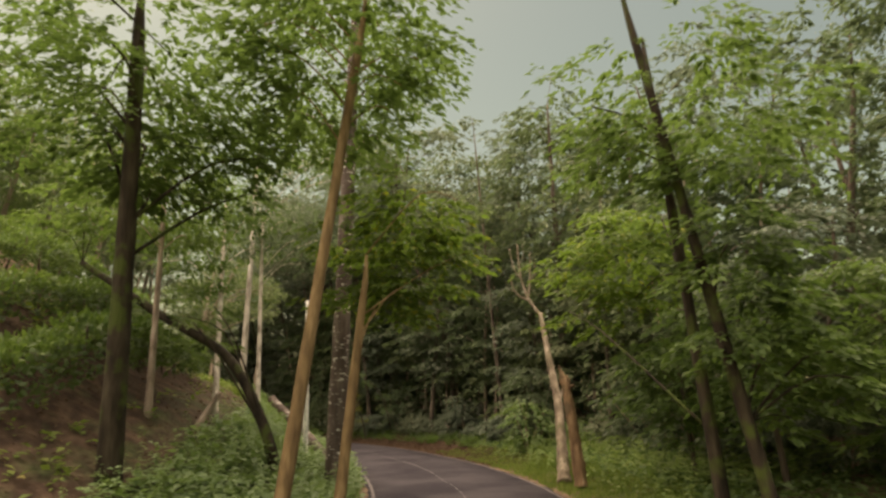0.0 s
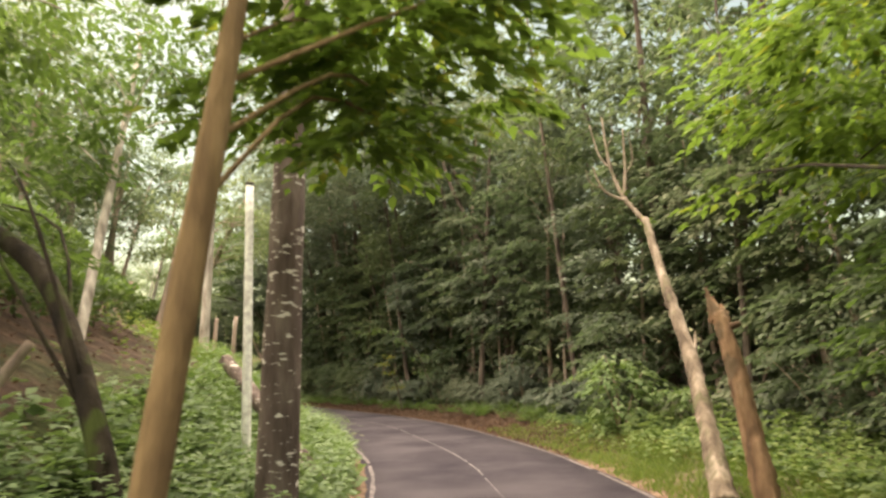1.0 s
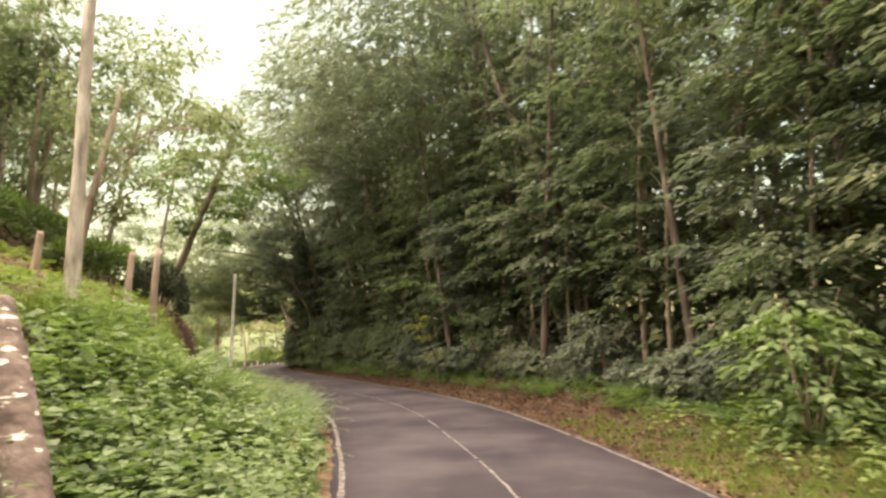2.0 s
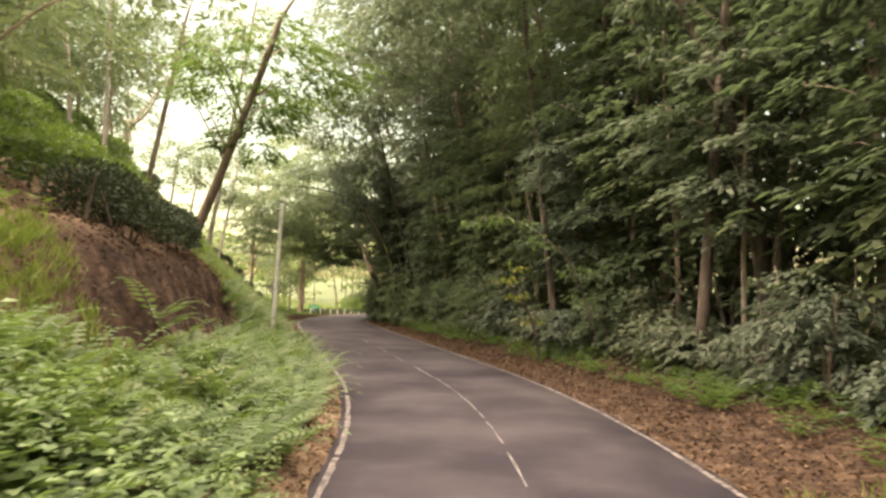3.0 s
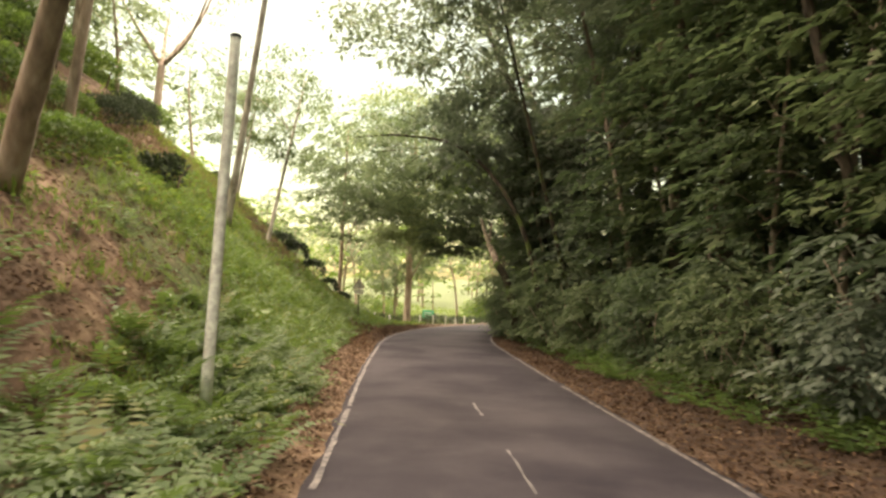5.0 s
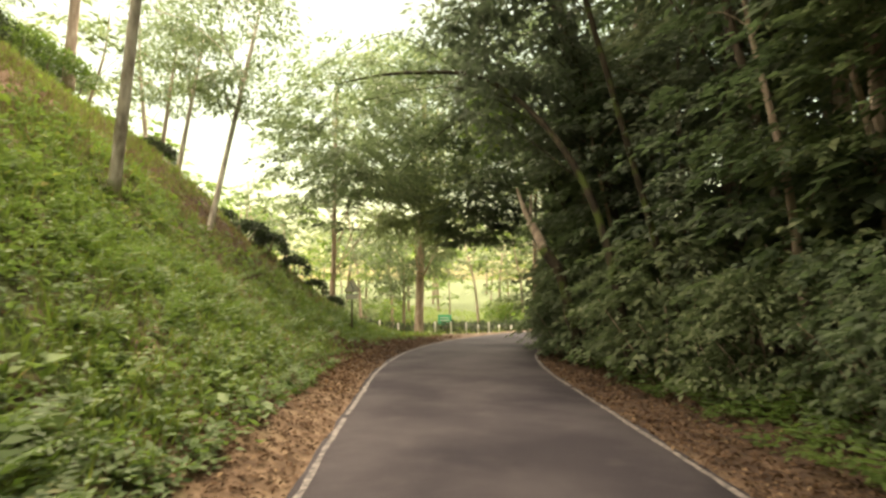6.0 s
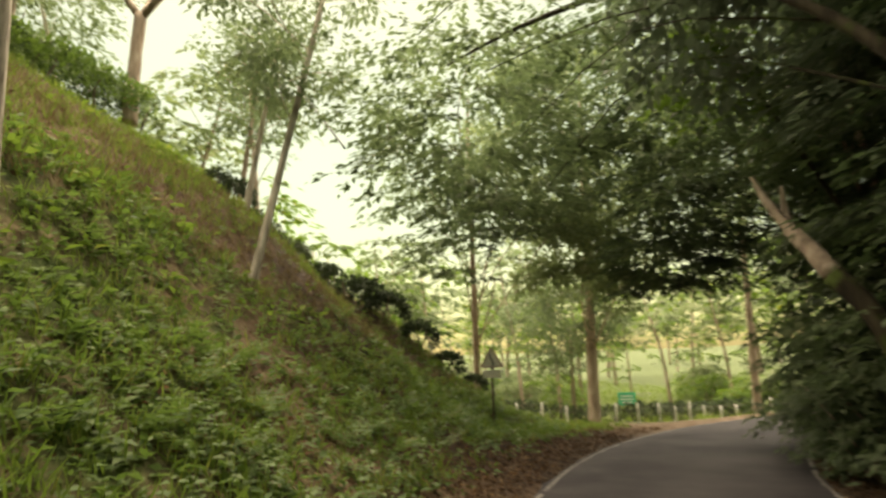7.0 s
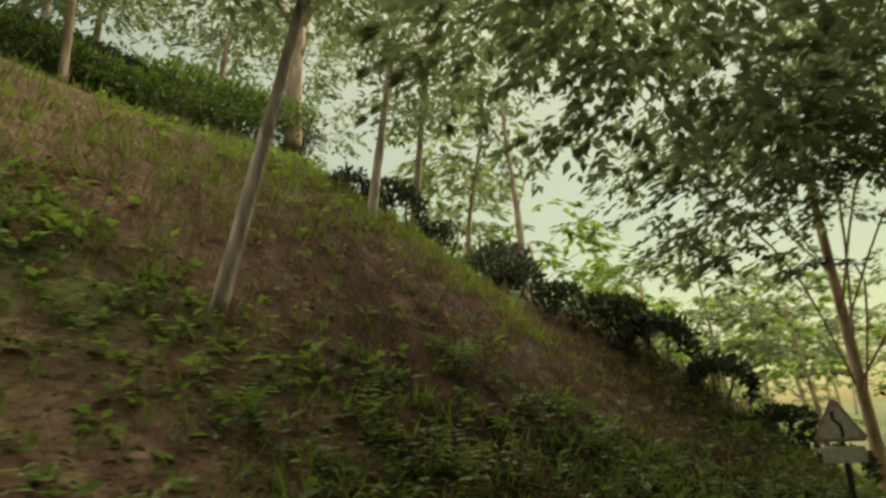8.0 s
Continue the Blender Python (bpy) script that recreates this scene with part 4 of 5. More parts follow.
def dead_tree():
    """A barkless leaning trunk, kinked, that ends in bare twigs."""
    rng = np.random.default_rng(41)
    t = thing("dead_tree", "leaning dead tree with pale peeling wood and bare twigs", "dead tree", (2.62, 15.7, 0.05))
    trunk = part_np("trunk", tube([(0, 0, 0), (0.12, 0.8, 0.8), (0.25, 1.75, 1.8), (0.22, 2.65, 3.0), (0.17, 3.45, 4.35)], [0.17, 0.115, 0.105, 0.085, 0.06], 18, 64, 0.09, rng), BARK_DEAD, t, smooth=True)
    part_np("stub", tube([(0.27, 1.75, 1.7), (0.38, 1.86, 2.0), (0.40, 1.88, 2.2)], [0.06, 0.04, 0.004], 6, 8, 0.2, rng), BARK_DEAD, trunk, "splintered pale branch stub")
    part_np("stub", tube([(0.23, 2.3, 2.5), (0.14, 2.36, 2.62), (0.10, 2.38, 2.7)], [0.045, 0.03, 0.006], 6, 8, 0.2, rng), BARK_DEAD, trunk, "splintered pale branch stub")
    top = np.array([0.17, 3.45, 4.35])
    forks = (((0, 0, -0.05), (-0.3, 0.25, 0.5), (-0.47, 0.5, 1.25), (-0.51, 0.7, 2.3), 0.055), ((-0.3, 0.25, 0.5), (-0.2, 0.4, 1.1), (-0.17, 0.5, 1.5), (-0.13, 0.6, 2.0), 0.035),
             ((-0.25, 0.2, 0.42), (-0.6, 0.3, 0.62), (-0.74, 0.38, 0.9), (-0.8, 0.45, 1.2), 0.028), ((-0.45, 0.5, 1.15), (-0.62, 0.56, 1.4), (-0.7, 0.6, 1.7), (-0.75, 0.8, 2.2), 0.024),
             ((-0.2, 0.4, 1.0), (-0.05, 0.45, 1.25), (-0.02, 0.5, 1.5), (-0.06, 0.5, 1.9), 0.02), ((-0.5, 0.6, 1.6), (-0.36, 0.65, 1.85), (-0.33, 0.68, 2.1), (-0.36, 0.7, 2.5), 0.014),
             ((-0.66, 0.34, 0.75), (-0.8, 0.36, 0.78), (-0.92, 0.4, 0.95), (-0.95, 0.42, 1.15), 0.014))
    for *line, r in forks:
        part_np("twig", tube([top + p for p in line], [r, r * 0.7, r * 0.35], 6, 12, 0.08, rng), BARK_DEAD, trunk, smooth=True)
    for at, r, n in (((0, -0.05, -0.05), 0.14, 22), ((-0.27, 0.2, 0.6), 0.10, 10)):
        part_np("tuft", crown_shape([(top + at, r, n)], 0.09, rng), LEAF_BRIGHT, trunk, "small tuft of green sprouts")
    return t


def broken_stump():
    rng = np.random.default_rng(42)
    t = thing("tree_stump", "tall broken reddish tree stump on the verge", "tree stump", (2.84, 14.85, 0.05))
    trunk = part_np("trunk", tube([(0, 0, 0), (-0.02, 0.25, 0.9), (-0.06, 0.5, 1.8), (-0.11, 0.67, 2.32)], [0.15, 0.118, 0.105, 0.085], 18, 50, 0.10, rng), BARK_RED, t, smooth=True)
    for (dx, dy), h, r in (((-0.05, 0.02), 0.34, 0.075), ((0.0, 0.05), 0.22, 0.08), ((0.05, 0.0), 0.12, 0.075), ((-0.02, -0.05), 0.16, 0.075)):
        p = np.array([-0.11 + dx, 0.67 + dy, 2.2])
        part_np("splinter", tube([p, p + [dx * 0.3, 0.03, 0.08 + h * 0.4], p + [dx * 0.6 - 0.02, 0.06, 0.12 + h]], [r, r * 0.8, 0.006], 7, 8, 0.16, rng), BARK_RED, trunk)
    part_np("knot", tube([(-0.05, 0.58, 2.12), (0.06, 0.55, 2.16), (0.10, 0.54, 2.19)], [0.06, 0.045, 0.02], 7, 6, 0.2, rng), BARK_RED, trunk)
    return t


dead_tree()
broken_stump()


def log(label, line, r):
    rng = np.random.default_rng(43)
    base = np.asarray(line[0], float)
    t = thing("fallen_log", label, "log", tuple(base))
    part_np("wood", tube([np.asarray(p) - base for p in line], r, 14, 40, 0.08, rng), BARK_LICHEN, t, smooth=True)
    return t


log("grey leaning log on the weedy bank", [(-2.6, 16.3, 0.25), (-3.7, 17.3, 1.2), (-4.85, 18.3, 2.1)], [0.15, 0.135, 0.11])


def bare_trunk(label, base, top, r):
    rng = np.random.default_rng(int(abs(base[0] * 100)))
    t = thing("bare_trunk", label, "tree", (base[0], base[1], ground_at(base[0], base[1]) - 0.08), group="cut pale trunks on the bank")
    d = np.asarray(top, float) - np.array(t.matrix_basis.translation)
    part_np("trunk", tube([(0, 0, 0), d * 0.5 + rng.normal(size=3) * 0.03, d], [r * 1.2, r, r * 0.8], 9, 10, 0.05, rng), BARK_GREY, t, smooth=True)
    return t


bare_trunk("pale broken trunk leaning on the bank", (-4.72, 12.45, 1.2), (-4.42, 12.9, 2.2), 0.055)
bare_trunk("pale cut trunk standing on the bank", (-7.95, 22.0, 1.9), (-7.9, 22.1, 3.5), 0.06)
bare_trunk("pale cut trunk standing on the bank", (-7.35, 23.35, 1.9), (-7.3, 23.4, 3.3), 0.06)
bare_trunk("short pale cut trunk on the bank", (-6.75, 23.2, 1.9), (-6.7, 23.2, 3.3), 0.06)
bare_trunk("short pale cut trunk on the bank", (-8.45, 20.7, 1.9), (-8.3, 20.6, 3.8), 0.10)
bare_trunk("short pale cut trunk on the bank", (-9.2, 22.4, 1.9), (-9.0, 22.3, 4.2), 0.10)

# ---------------------------------------------------------------- the slope on the left, second and third stretch
trunk_tree("tree", "stout brown tree leaning out from the bank", (-15.15, 35.85, 2.6), (-12.0, 35.3, 8.6), 0.135, 0.10, BARK_GREY,
           ball_blobs((-12.6, 36.2, 8.2), (3.2, 3.0, 1.5), 74, 80, 121, (0.4, 0.7)) + ball_blobs((-13.2, 36.3, 6.4), (1.5, 1.3, 0.9), 20, 60, 151, (0.3, 0.5)), LEAF_GREEN, 0.17, 121, limbs=12, bend=0.12, boughs=True)
trunk_tree("tree", "brown tree among tea on the slope", (-20.2, 39.3, 4.3), (-18.4, 39.0, 11.0), 0.10, 0.07, BARK_GREY,
           ball_blobs((-19.6, 40.4, 11.2), (3.0, 2.8, 1.8), 40, 80, 122, (0.4, 0.7)), LEAF_PALE, 0.2, 122, limbs=9)
trunk_tree("tree", "tall slender tree on the grassy slope", (-21.5, 44.65, 3.4), (-19.2, 44.2, 13.2), 0.09, 0.06, BARK_PALE,
           ball_blobs((-19.8, 45.4, 13.6), (2.2, 2.2, 2.2), 24, 50, 123), LEAF_PALE, 0.2, 123, limbs=9)
trunk_tree("tree", "thin young tree behind the ridge", (-29.5, 51.0, 3.6), (-29.3, 51.4, 9.6), 0.07, 0.04, BARK_GREY,
           ball_blobs((-29.3, 51.5, 9.3), (1.7, 1.6, 2.2), 36, 60, 124, (0.35, 0.6)), LEAF_PALE, 0.17, 124, limbs=9)
trunk_tree("tree", "slim pale-footed tree leaning over the bank", (-23.95, 48.56, 3.1), (-23.75, 49.75, 8.4), 0.07, 0.05, BARK_PALE,
           ball_blobs((-23.8, 49.1, 7.2), (0.9, 0.9, 0.9), 16, 45, 155, (0.35, 0.6)) + ball_blobs((-24.2, 49.6, 9.2), (2.4, 2.2, 1.7), 46, 50, 125, (0.4, 0.75)), LEAF_PALE, 0.17, 125, limbs=9)
trunk_tree("tree", "thin pale tree on the ridge", (-27.3, 50.1, 5.0), (-27.0, 50.6, 8.8), 0.065, 0.04, BARK_PALE,
           ball_blobs((-27.0, 50.9, 8.6), (1.6, 1.5, 1.7), 34, 60, 126, (0.35, 0.6)), LEAF_FOREST, 0.17, 126, limbs=7)


def forked_tree():
    rng = np.random.default_rng(127)
    t = thing("tree", "forked bare-stemmed tree on the skyline of the ridge", "tree", (-30.7, 48.7, 8.0))
    part_np("trunk", tube([(0, 0, 0), (0.05, 0.02, 1.4), (0.1, 0.1, 3.0)], [0.2, 0.16, 0.15], 10, 12, 0.05, rng), BARK_GREY, t, smooth=True)
    ends = []
    for k, (a, h) in enumerate(((2.4, 3.2), (0.4, 3.0), (1.2, 3.6), (4.2, 3.0))):
        e = np.array([0.1 + 2.0 * np.cos(a), 0.1 + 2.0 * np.sin(a), 3.0 + h])
        part_np("limb", limb((0.1, 0.1, 2.85), e, 0.1, 0.03, rng, 0.05, 7), BARK_GREY, t, smooth=True)
        ends.append(e)
    blobs = [(e + rng.normal(size=3) * 0.7, rng.uniform(0.4, 0.7), 42) for e in ends for _ in range(5)]
    part_np("crown", crown_shape(blobs, 0.19, rng, 0.5, 0.35), LEAF_PALE, t)
    return t


forked_tree()

SHADE = [forest_kind(61, 7.5, 2.3, 1.7, 60, 60, 0.19, LEAF_PALE, BARK_GREY, "airy shade tree standing in the tea", 0.10, 9, 0.6),
         forest_kind(62, 9.0, 2.2, 2.4, 62, 60, 0.19, LEAF_PALE, BARK_PALE, "airy pale-stemmed shade tree in the tea", 0.11, 9, 0.6),
         forest_kind(63, 6.2, 2.2, 1.2, 56, 60, 0.18, LEAF_FERN, BARK_GREY, "light-green shade tree on the slope", 0.10, 9, 0.6)]


SHADE_HIGH = forest_kind(65, 11.0, 2.2, 4.5, 30, 55, 0.22, LEAF_PALE, BARK_GREY, "airy shade tree standing in the tea", 0.14, 9, 0.6)


def plant_hill_trees():
    rng = np.random.default_rng(64)
    for s, d in ((28, 10.5), (31, 9), (34, 10), (37, 9.5), (29, 14), (31, 14), (34, 18), (37, 13), (41, 17), (44, 13), (47, 19), (51, 15), (54, 20), (27, 17), (22, 19), (25, 24), (19, 26), (13, 27), (40, 25), (48, 27), (33, 12.5), (36, 16), (39, 12.5), (43, 21), (46, 15.5), (49, 12.8), (52, 11.5), (32, 21), (28, 20), (50, 23), (56, 16)):
        x, y = on_road(s + rng.normal() * 0.6, d + rng.normal() * 0.6)[0]
        put(SHADE[rng.integers(3)], x, y, rng.uniform(0, 6.28), rng.uniform(0.85, 1.15))
    for x, y, k in ((-25, 42, 1.0), (-28, 45.3, 0.8), (-31, 43.5, 1.0), (-29, 41, 1.0), (-34, 46.5, 0.9), (-19.5, 36.8, 0.95), (-22.5, 38.0, 0.9), (-27, 39.5, 1.1), (-33, 42, 1.1), (-37, 48.5, 1.0)):
        put(SHADE[rng.integers(2)], x, y, rng.uniform(0, 6.28), k)


plant_hill_trees()


# ---------------------------------------------------------------- tea
def tea_kind(seed, length, width, height, count, label, name="tea_hedge", leaf=LEAF_TEA_LIT, blade=(0.09, 0.17)):
    """A clipped, flat-topped run of tea: twiggy inside, small leaves all over."""
    rng = np.random.default_rng(seed)
    t = thing(name, label, "tea bush", (0, 0, -80), group="tea on the hillside")
    n = count
    x = rng.uniform(-0.5, 0.5, n)
    b = rng.uniform(-0.05, np.pi + 0.05, n)
    k = 1 - 0.35 * np.clip(np.abs(x) * 2 - 0.7, 0, 1) / 0.3
    skin = np.stack([x * length, np.cos(b) * width / 2 * k, np.maximum(np.sin(b), 0.02) ** 0.45 * height * (0.6 + 0.4 * k)], 1) * rng.uniform(0.55, 1.06, (n, 1)) ** 0.6
    u = np.stack([np.clip(np.abs(x) * 2 - 0.8, 0, 1) * np.sign(x) * 4, np.cos(b), np.sin(b)], 1)
    out = unit(u * [0.6, 0.8, 0.9] + rng.normal(size=(n, 3)) * 0.5)
    ln = rng.uniform(*blade, n)
    blades = leaves(skin, out, rng.normal(size=(n, 3)) * 0.6 + u + [0, 0, 0.5], ln, ln * 0.5)
    # light and shade go into the colour: lit tone on top, shaded tone below
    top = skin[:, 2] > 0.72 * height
    for label, keep, tint in (("foliage", top, leaf), ("leaves", ~top, LEAF_TEA if leaf is LEAF_TEA else LEAF_TEA_SHADED)):
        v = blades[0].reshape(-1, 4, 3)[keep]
        part_np(label, (v.reshape(-1, 3), np.arange(4 * len(v)).reshape(-1, 4)), tint, t, "" if label == "foliage" else "lower leaves coloured as in shade")
    for x in np.linspace(-length * 0.4, length * 0.4, 3):
        part_np("stem", limb((x, rng.normal() * 0.05, 0), (x + rng.normal() * 0.15, rng.normal() * width * 0.2, height * 0.85), 0.035, 0.015, rng, 0.05, 5), BARK_DARK, t)
    return t


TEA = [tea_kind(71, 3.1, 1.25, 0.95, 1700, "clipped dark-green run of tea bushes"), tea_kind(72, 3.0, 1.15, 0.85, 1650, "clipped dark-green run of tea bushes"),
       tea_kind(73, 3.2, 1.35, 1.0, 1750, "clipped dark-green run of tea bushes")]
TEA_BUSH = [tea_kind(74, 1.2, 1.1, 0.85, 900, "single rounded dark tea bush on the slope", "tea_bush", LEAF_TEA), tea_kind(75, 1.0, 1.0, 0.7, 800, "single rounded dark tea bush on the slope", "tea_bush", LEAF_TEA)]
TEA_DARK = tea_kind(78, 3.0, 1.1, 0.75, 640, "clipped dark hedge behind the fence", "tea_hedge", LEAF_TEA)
# dark all over, for woody legs and for the shade under the hedge
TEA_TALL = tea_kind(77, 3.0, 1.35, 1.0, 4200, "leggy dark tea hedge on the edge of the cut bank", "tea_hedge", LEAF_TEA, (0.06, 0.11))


def tilted(kind, x, y, heading, size, sink=0.1):
    """A copy that follows the slope along its length."""
    a = np.array([x + math.cos(heading), y + math.sin(heading)])
    b = np.array([x - math.cos(heading), y - math.sin(heading)])
    rise = math.atan2(ground_at(*a) - ground_at(*b), 2.0)
    ob = copy_thing(kind, Matrix.Identity(4))
    ob.matrix_basis = Matrix.LocRotScale((x, y, ground_at(x, y) - sink), Euler((0, -rise, heading)), (size, size, size))
    return ob


def plant_tea():
    rng = np.random.default_rng(76)
    for d in np.arange(6.9, 27.0, 1.62):
        start = np.interp(d, [6.6, 7.8, 8.8, 10.5, 14.0], [10.0, 8.0, 6.0, 1.0, -5.0])
        stop = np.interp(d, [6.6, 8.0, 9.6, 11.0], [37.0, 44.0, 50.0, 59.0]) if d < 16 else 60.0
        s = start + rng.uniform(0, 1)
        while s < stop:
            step = 2.9 * np.clip(np.linalg.norm(on_road(s + 0.5, d)[0] - on_road(s - 0.5, d)[0]), 0.35, 2)
            p, q = on_road(s - 0.4, d)[0], on_road(s + 0.4, d)[0]
            if rng.random() > 0.05:
                x, y = on_road(s, d + rng.normal() * 0.08)[0]
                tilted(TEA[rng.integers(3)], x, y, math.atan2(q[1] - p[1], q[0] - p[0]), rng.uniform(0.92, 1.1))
            s += 2.9 * 2.9 / step
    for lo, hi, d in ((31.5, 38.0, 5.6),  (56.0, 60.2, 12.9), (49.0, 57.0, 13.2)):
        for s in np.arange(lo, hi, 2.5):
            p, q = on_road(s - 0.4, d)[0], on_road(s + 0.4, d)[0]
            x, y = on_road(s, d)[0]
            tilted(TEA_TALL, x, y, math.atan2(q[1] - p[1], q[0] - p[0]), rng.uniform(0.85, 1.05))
    for s, d, kind, k in ((44.6, 6.7, TEA[0], 0.7), (46.4, 6.9, TEA[1], 0.62), (45.6, 8.2, TEA[2], 0.8), (47.6, 8.4, TEA[0], 0.75), (50.2, 8.5, TEA_TALL, 0.75), (51.8, 8.7, TEA_TALL, 0.75)):
        p, q = on_road(s - 0.4, d)[0], on_road(s + 0.4, d)[0]
        x, y = on_road(s, d)[0]
        tilted(kind, x, y, math.atan2(q[1] - p[1], q[0] - p[0]), k)
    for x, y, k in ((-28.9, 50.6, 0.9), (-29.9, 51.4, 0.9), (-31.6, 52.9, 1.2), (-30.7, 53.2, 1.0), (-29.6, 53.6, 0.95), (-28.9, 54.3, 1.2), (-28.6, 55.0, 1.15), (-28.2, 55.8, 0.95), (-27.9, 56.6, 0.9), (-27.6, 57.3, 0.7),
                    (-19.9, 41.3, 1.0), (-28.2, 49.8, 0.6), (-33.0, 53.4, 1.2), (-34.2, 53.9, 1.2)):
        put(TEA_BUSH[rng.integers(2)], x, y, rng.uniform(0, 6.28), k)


plant_tea()

# ---------------------------------------------------------------- the end of the stretch: trees, fence and signs
trunk_tree("tree", "big straight tree behind the fence", (-28.8, 65.0, -0.8), (-28.5, 65.2, 11.0), 0.19, 0.12, BARK_GREY,
           ball_blobs((-27.4, 63.4, 9.4), (5.0, 4.2, 4.6), 150, 80, 131, (0.55, 0.95)) + ball_blobs((-24.2, 60.0, 6.0), (2.6, 2.2, 2.5), 70, 62, 145, (0.5, 0.8)) + ball_blobs((-25.8, 60.6, 5.0), (2.4, 2.0, 1.7), 50, 62, 148, (0.45, 0.7)), LEAF_PALE, 0.23, 131, limbs=14, wide=0.5)
trunk_tree("tree", "leaning tree with a wide drooping crown over the bank", (-30.1, 60.1, 1.0), (-28.6, 58.6, 8.5), 0.11, 0.07, BARK_GREY,
           ball_blobs((-26.6, 56.4, 8.0), (3.6, 3.3, 3.0), 110, 62, 132, (0.45, 0.8))
           + ball_blobs((-25.8, 55.2, 5.6), (1.9, 1.8, 1.6), 44, 62, 143, (0.4, 0.65)) + ball_blobs((-24.3, 56.8, 6.8), (2.2, 2.2, 2.2), 60, 62, 144, (0.45, 0.75)), LEAF_PALE, 0.18, 132, limbs=12, wide=0.46, boughs=True)
trunk_tree("tree", "small dense dark tree by the fence", (-30.6, 66.3, -0.9), (-30.5, 66.2, 2.4), 0.08, 0.05, BARK_GREY,
           ball_blobs((-30.0, 65.7, 3.6), (2.6, 2.4, 2.0), 100, 80, 133, (0.5, 0.8)), LEAF_FOREST, 0.18, 133, limbs=8)
trunk_tree("tree", "tree reaching over the bend from the forest", (-17.0, 57.6, 0.3), (-18.6, 57.4, 6.5), 0.10, 0.07, BARK_MOSS_SHADED,
           ball_blobs((-20.2, 58.4, 5.8), (2.6, 2.6, 2.4), 80, 65, 134, (0.5, 0.85)) + ball_blobs((-20.5, 56.6, 5.0), (2.0, 1.8, 1.2), 40, 60, 164, (0.4, 0.65)) + ball_blobs((-21.6, 57.9, 4.1), (2.0, 1.6, 0.9), 50, 60, 165, (0.35, 0.6)) + ball_blobs((-22.6, 57.4, 9.0), (3.0, 2.8, 2.6), 110, 75, 154, (0.5, 0.85)), LEAF_FOREST, 0.19, 134, limbs=14, boughs=True)
trunk_tree("tree", "tree reaching over the bend from the forest", (-15.8, 60.5, 0.4), (-17.6, 61.0, 9.0), 0.16, 0.1, BARK_DARK,
           ball_blobs((-20.0, 61.5, 8.6), (3.4, 3.2, 3.4), 100, 75, 135, (0.55, 0.95)), LEAF_FOREST, 0.21, 135, limbs=12)
trunk_tree("tree", "big-leaved tree arching over the road from the forest", (-14.6, 53.4, 0.4), (-16.2, 53.2, 7.5), 0.09, 0.06, BARK_MOSS_SHADED,
           ball_blobs((-17.6, 53.2, 7.6), (2.4, 2.6, 2.2), 80, 60, 136, (0.5, 0.8)), LEAF_SPRAY, 0.26, 137, limbs=12, wide=0.5)
trunk_tree("tree", "tall tree whose crown closes over the road", (-13.2, 50.9, 0.3), (-15.6, 50.6, 10.0), 0.075, 0.055, BARK_MOSS_SHADED,
           ball_blobs((-17.8, 51.2, 10.8), (4.2, 4.0, 2.2), 80, 55, 146, (0.6, 0.95)), LEAF_SPRAY, 0.26, 146, limbs=12, wide=0.48)
trunk_tree("young_tree", "young tree with fresh bright leaves reaching over the road", (-15.7, 55.7, 0.3), (-18.2, 54.9, 6.2), 0.05, 0.03, BARK_MOSS_SHADED,
           ball_blobs((-19.0, 54.6, 6.9), (0.9, 0.9, 1.0), 18, 46, 195, (0.3, 0.5)), LEAF_BRIGHT, 0.19, 195, limbs=6, wide=0.5, boughs=True)
ARCH = np.array([-14.2, 50.6, ground_at(-14.2, 50.6) - 0.08])
tree("tree", "slender forest tree arching over the whole road", tuple(ARCH), [(0, 0, 0), (-1.0, 0.3, 3.9), (-3.3, 0.8, 6.6), (-6.3, 1.4, 7.6), (-9.0, 1.8, 7.9)], [0.10, 0.075, 0.06, 0.045, 0.02], BARK_MOSS_SHADED,
     [(np.asarray(p) - ARCH, r, n) for p, r, n in ball_blobs((-23.0, 52.7, 6.9), (2.9, 2.7, 2.3), 76, 56, 191, (0.5, 0.85)) + ball_blobs((-19.6, 52.2, 7.4), (2.0, 1.8, 1.4), 10, 50, 192, (0.5, 0.85))],
     LEAF_PALE, 0.18, 193, limbs=4, wide=0.5, boughs=True)
trunk_tree("tree", "pale-leaved tree behind the bend", (-24.6, 69.5, -0.6), (-24.2, 69.2, 8.0), 0.13, 0.08, BARK_GREY,
           ball_blobs((-23.6, 68.0, 9.0), (4.0, 3.4, 3.6), 90, 70, 138, (0.6, 1.0)), LEAF_PALE, 0.26, 138, limbs=10)


